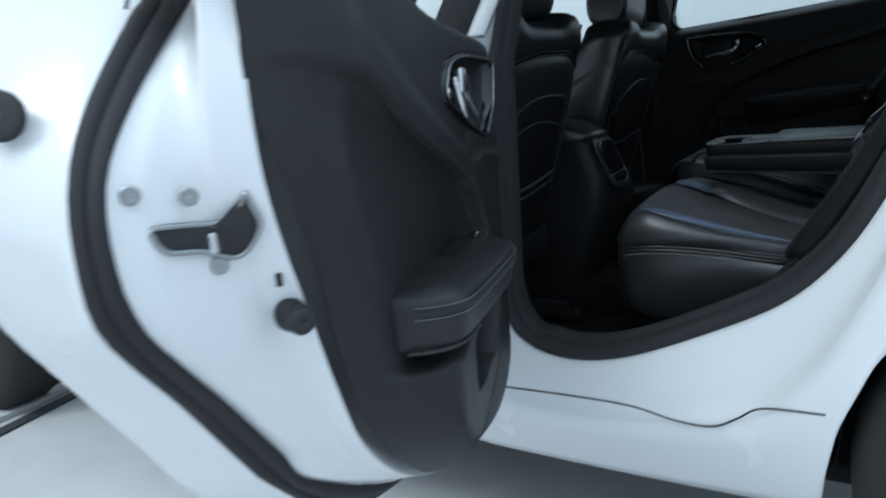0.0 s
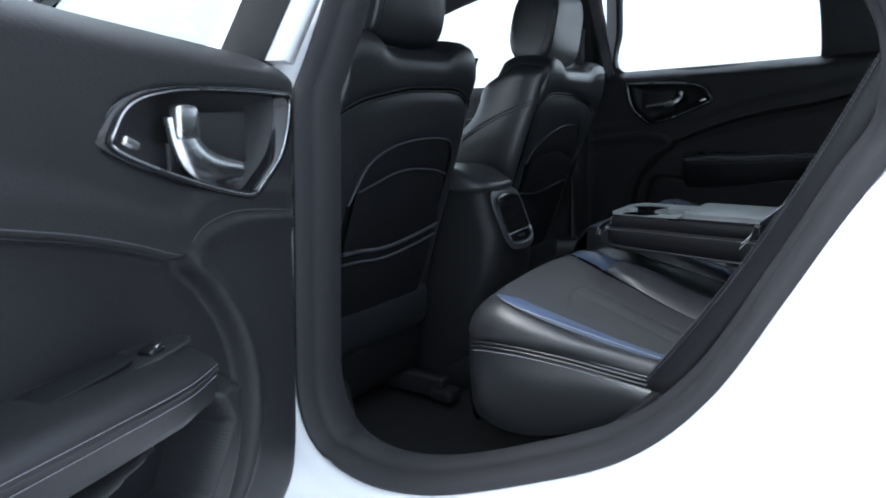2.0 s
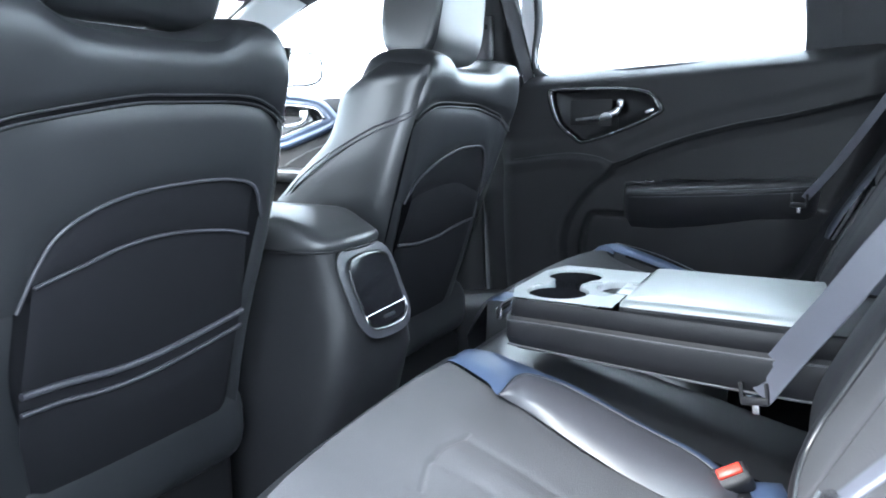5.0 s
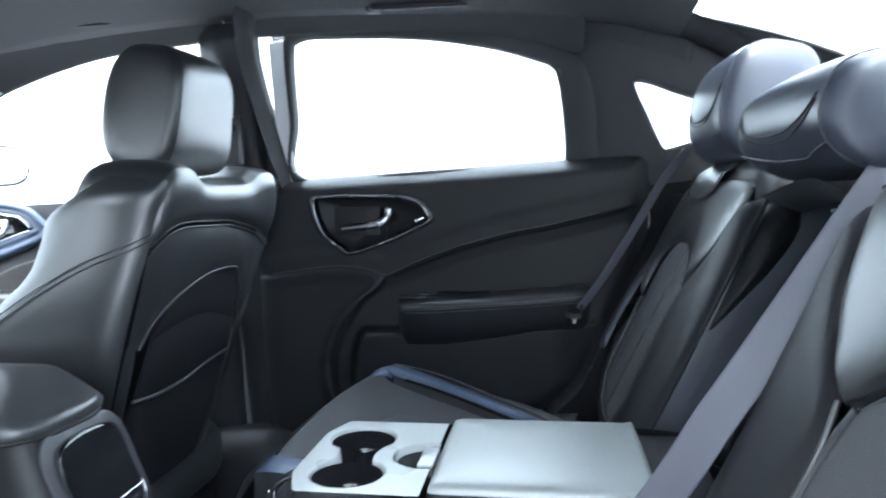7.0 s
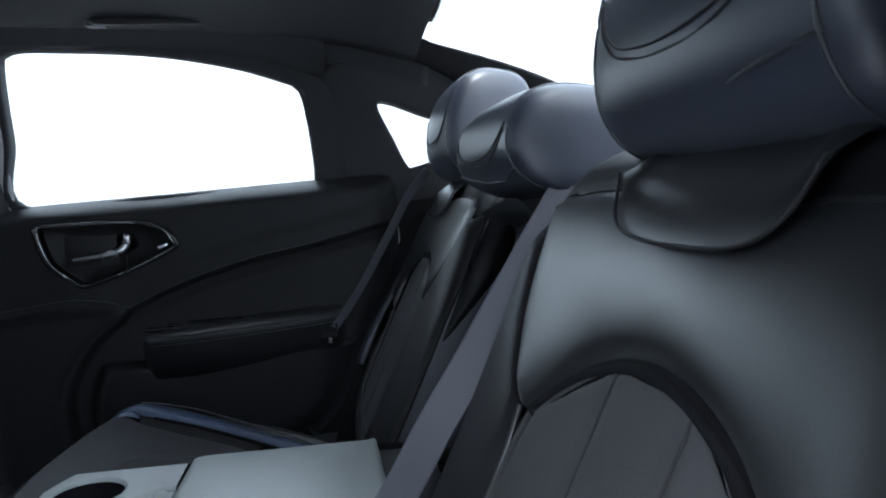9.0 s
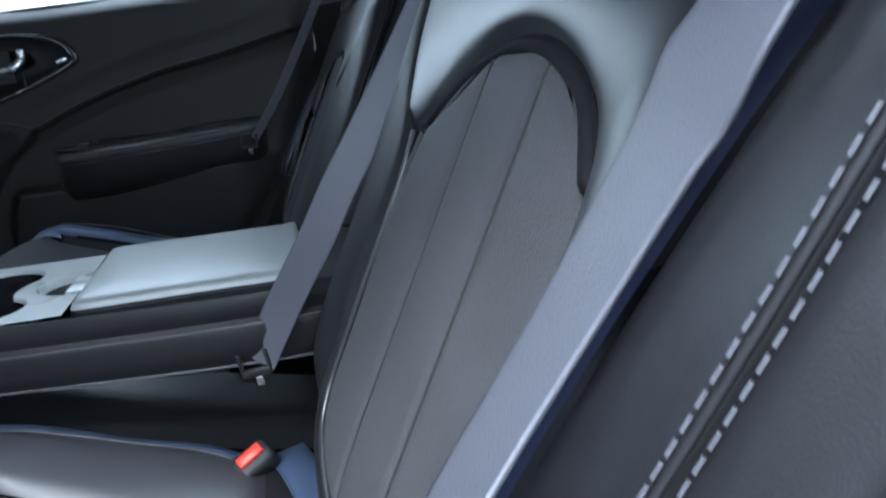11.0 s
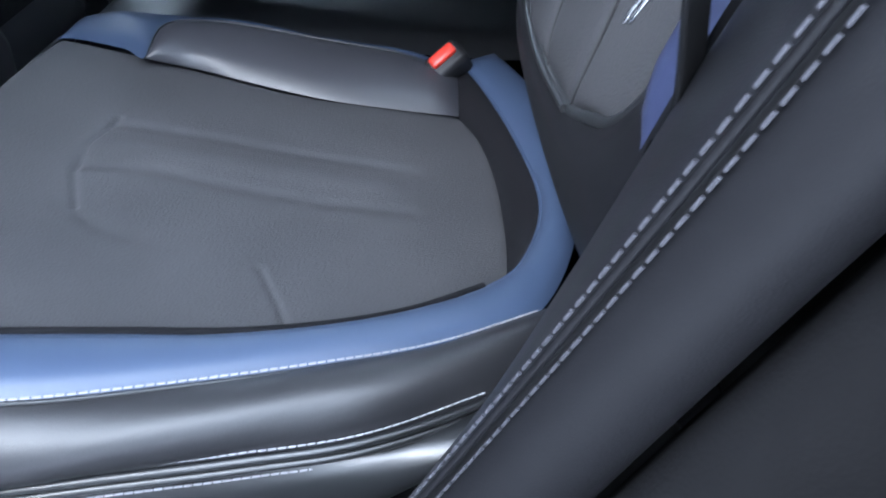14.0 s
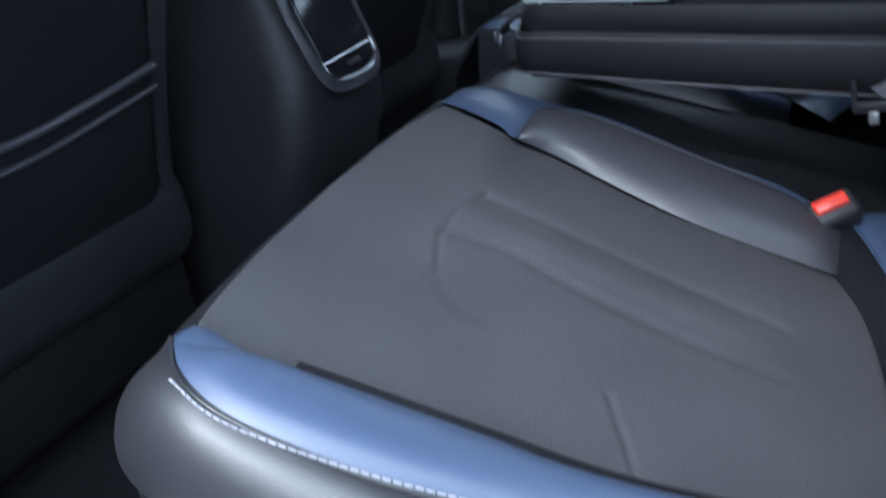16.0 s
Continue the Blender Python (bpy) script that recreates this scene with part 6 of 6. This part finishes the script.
def hanging_tongue(parent, top, low, end, tip):
    """An angled tongue seen from the side: upright bar, thick handle, forked steel plate."""
    top, low, end, tip = (Vector(p) for p in (top, low, end, tip))
    t = part("tongue_handle", tube([low + (low - end) * 0.06, low, low.lerp(end, 0.3), low.lerp(end, 0.8), end], 0.0031, 24, 10), PLASTIC, parent, "black plastic tongue")
    part("tongue_bar", tube([low, low.lerp(top, 0.5), top, top + Vector((0.003, -0.004, 0.003))], 0.0018, 24, 8), PLASTIC, t)
    part("tongue_edge", tube([low + Vector((-0.0022, -0.002, 0.001)), low.lerp(top, 0.5) + Vector((-0.0025, -0.0018, 0.0012)), top + Vector((-0.0022, -0.001, 0.001))], 0.0009, 20, 6), STEEL, t, "bright metal edge")
    part("rear_bar", tube([top, top.lerp(end, 0.5) + Vector((0.006, 0, 0.004)), end], 0.0016, 20, 8), PLASTIC, t)
    side = (end - low) * 0.55
    part("tongue_plate", tube([low.lerp(tip, 0.15), tip, tip + Vector((0.001, 0, -0.001)), tip + Vector((0.0015, -0.002, 0.001)), low.lerp(tip, 0.1) + side * 0.1], 0.0006, 30, 6), CHROME, t, "bright steel plate")
    part("tongue_plate", tube([low.lerp(tip, 0.1) + side * 0.8, tip + side * 0.8, tip + side, low.lerp(tip, 0.1) + side], 0.0006, 30, 6), CHROME, t, "bright steel plate")


nb = belt("grey seat belt hanging down in front of the leather seatback", [(1.05, -0.66, 1.13), (0.985, -0.682, 1.05), (0.9354, -0.6757, 0.9832), (0.924, -0.6636, 0.9534), (0.9104, -0.6562, 0.9258), (0.8944, -0.6536, 0.9001), (0.876, -0.6556, 0.8766), (0.8553, -0.6634, 0.8551), (0.837, -0.674, 0.838)],
          [(-0.1, 1, 0.05), (-0.05, 1, 0.05), (-0.04, 1, 0.05), (0.0, 1, -0.05), (0.05, 1, -0.2), (0.08, 1, -0.3)], [0.034, 0.036, 0.04, 0.043, 0.046, 0.047])
# same grey belt further down, coloured black because it hangs in shadow
part("shaded_webbing", ribbon([(0.834, -0.67, 0.818), (0.838, -0.655, 0.785), (0.842, -0.632, 0.74), (0.845, -0.6, 0.66), (0.86, -0.58, 0.56)], (0.6, 0.8, 0), 0.014, 0.0016, 30), RUBBER, nb)
hanging_tongue(nb, (0.8353, -0.6529, 0.8329), (0.8296, -0.6792, 0.8263), (0.8381, -0.7008, 0.8442), (0.8165, -0.6764, 0.8113))
cbelt = belt("grey centre seat belt running down past the armrest", [(1.02, -0.153, 1.08), (0.983, -0.152, 1.0225), (0.9495, -0.149, 0.968), (0.9154, -0.148, 0.914), (0.879, -0.148, 0.858), (0.845, -0.145, 0.8), (0.8086, -0.14, 0.742), (0.776, -0.136, 0.686)],
             (0.8, -0.45, -0.45), 0.036)
tongue(cbelt, Matrix.Translation((0.773, -0.14, 0.68)) @ Matrix.Rotation(radians(-10), 4, "Z") @ Matrix.Rotation(radians(-10), 4, "Y") @ Matrix.Scale(0.75, 4))
fbelt = belt("grey seat belt over the far rear seatback", [(0.985, 0.585, 1.13), (0.945, 0.59, 1.08), (0.9, 0.6, 1.0), (0.84, 0.605, 0.9), (0.79, 0.61, 0.83)],
             (0.75, 0.25, -0.4), 0.016)
tongue(fbelt, Matrix.Translation((0.78, 0.61, 0.82)) @ Matrix.Rotation(radians(-20), 4, "Z") @ Matrix.Scale(0.8, 4))


def buckle(label, m):
    b = thing("belt_buckle", label, "belt buckle", "rear belt buckles")
    mk = lambda bm: [setattr(v, "co", m @ v.co) for v in bm.verts] and bm
    part("housing", mk(box((0.05, 0.034, 0.06), (0, 0, -0.03), 0.008, 3)), PLASTIC, b, "black plastic housing")
    part("release_button", mk(box((0.034, 0.015, 0.01), (0, 0.004, 0.0), 0.003, 2)), RED, b, "red release button")
    part("stalk", mk(box((0.04, 0.014, 0.08), (0, 0, -0.09), 0.005, 2)), PLASTIC, b)
    return b


buckle("belt buckle with red button standing between the cushions", Matrix.Translation((0.755, -0.158, 0.593)) @ Matrix.Rotation(radians(38), 4, "X") @ Matrix.Rotation(radians(32), 4, "Z") @ Matrix.Rotation(radians(-8), 4, "Y") @ Matrix.Scale(0.84, 4))

# rear view mirror and door mirror
rm = thing("rear_view_mirror", "black rear view mirror behind the windscreen", "mirror")
part("housing", box((0.035, 0.24, 0.065), (-0.52, -0.02, 1.285), 0.02, 4), GLOSS, rm)
part("stem", tube([(-0.53, -0.02, 1.3), (-0.56, -0.02, 1.35), (-0.58, -0.02, 1.38)], 0.012, 10, 8), PLASTIC, rm)
part("sensor_cover", box((0.1, 0.09, 0.05), (-0.6, -0.02, 1.36), 0.02, 3), PLASTIC, rm)
dm = thing("door_mirror", "white door mirror outside the front passenger window", "mirror")
part("housing", turned([(0.001, -0.06), (0.07, -0.05), (0.095, -0.01), (0.098, 0.03), (0.09, 0.034), (0.001, 0.03)], 32, pose(-0.745, 0.99, 1.15, 0, 90) @ Matrix.Diagonal((0.55, 0.9, 1.6, 1))), WHITE, dm)
part("rim", tube([(-0.748 + 0.118 * math.copysign(abs(math.cos(a)) ** 0.6, math.cos(a)), 0.94, 1.15 + 0.052 * math.copysign(abs(math.sin(a)) ** 0.6, math.sin(a))) for a in np.linspace(0, 2 * math.pi, 28, endpoint=False)], 0.004, 90, 6, True), GLOSS, dm, "thin black rim")
part("foot", box((0.05, 0.1, 0.03), (-0.78, 0.88, 1.03), 0.01), WHITE, dm)

# grab handles on the roof rail
for x in (-0.2, 0.5):
    gh = thing("grab_handle", "dark folding grab handle on the roof rail", "grab handle", "grab handles")
    part("grip", tube([(x - 0.09, 0.545, 1.412), (x - 0.08, 0.525, 1.403), (x, 0.518, 1.401), (x + 0.08, 0.525, 1.403), (x + 0.09, 0.545, 1.412)], 0.007, 30, 8), PLASTIC, gh)
    for k in (-0.09, 0.09):
        part("mount", box((0.03, 0.03, 0.02), (x + k, 0.55, 1.408), 0.005), PLASTIC, gh)


# handle in the far front door, with a blue lit edge
fh = thing("front_door_handle", "inner handle of the far front door with blue surround", "door handle")
rim_out = [(-0.7, 1.07), (-0.64, 1.067), (-0.576, 1.061), (-0.487, 1.048), (-0.445, 1.033), (-0.404, 0.995), (-0.398, 0.979), (-0.459, 0.951), (-0.569, 0.915), (-0.616, 0.908), (-0.68, 0.94)]
rim_in = [(-0.67, 1.035), (-0.63, 1.034), (-0.542, 1.03), (-0.5, 1.025), (-0.472, 1.019), (-0.446, 0.998), (-0.446, 0.991), (-0.47, 0.983), (-0.529, 0.964), (-0.604, 0.94), (-0.64, 0.95)]
hr = lambda w, y: spline([(a + (c - a) * w, y, b + (d - b) * w) for (a, b), (c, d) in zip(rim_in, rim_out)], 88, True)
part("surround", grid([hr(w, y) for w, y in ((1.08, 0.712), (1.0, 0.7), (0.82, 0.696), (0.62, 0.7), (0.5, 0.703), (0.35, 0.699), (0.1, 0.698), (0.0, 0.704))], closed=True), BLUE, fh, "blue satin surround")
part("bowl", grid([hr(w, y) for w, y in ((0.02, 0.704), (-0.4, 0.716), (-1.0, 0.718))], closed=True), GLOSS, fh, "gloss black bowl")
part("ring", tube(hr(0.0, 0.699)[::4], 0.003, 80, 6, True), CHROME, fh, "thin chrome ring")
part("lever", tube([(-0.505, 0.698, 1.012), (-0.506, 0.692, 0.99), (-0.528, 0.69, 0.977), (-0.595, 0.697, 0.969)], 0.0065, 24, 8), CHROME, fh, "satin chrome lever")
part("lever_head", box((0.03, 0.012, 0.024), (-0.512, 0.696, 1.004), 0.004), CHROME, fh, "satin chrome lever")
fa = thing("front_door_armrest", "dark armrest on the far front door", "armrest")
part("trim_line", tube([(-0.6, 0.703, 0.855), (-0.549, 0.701, 0.88), (-0.475, 0.7, 0.91), (-0.369, 0.7, 0.938), (-0.25, 0.702, 0.955)], 0.002, 30, 6), SATIN, fa, "pale sewn line")
part("pad", box((0.5, 0.07, 0.04), (-0.5, 0.69, 0.83), 0.015, 3), LEATHER, fa)

# belt guide on the far centre pillar and the seal line behind the far window
ba = thing("belt_guide", "dark plastic belt guide on the centre pillar", "belt guide")
part("cover", box((0.045, 0.02, 0.1), (0.085, 0.625, 1.175), 0.006, 3), SATIN, ba)
part("slot", box((0.03, 0.006, 0.012), (0.085, 0.613, 1.2), 0.002, 2), RUBBER, ba)
line = tube([(0.752, 0.642, 1.298), (0.768, 0.653, 1.272), (0.786, 0.668, 1.238), (0.806, 0.684, 1.192)], 0.0022, 24, 6)
tagged(part("trim_line", line, SATIN), "thin pale seal line beside the window", "trim", kind="structure")
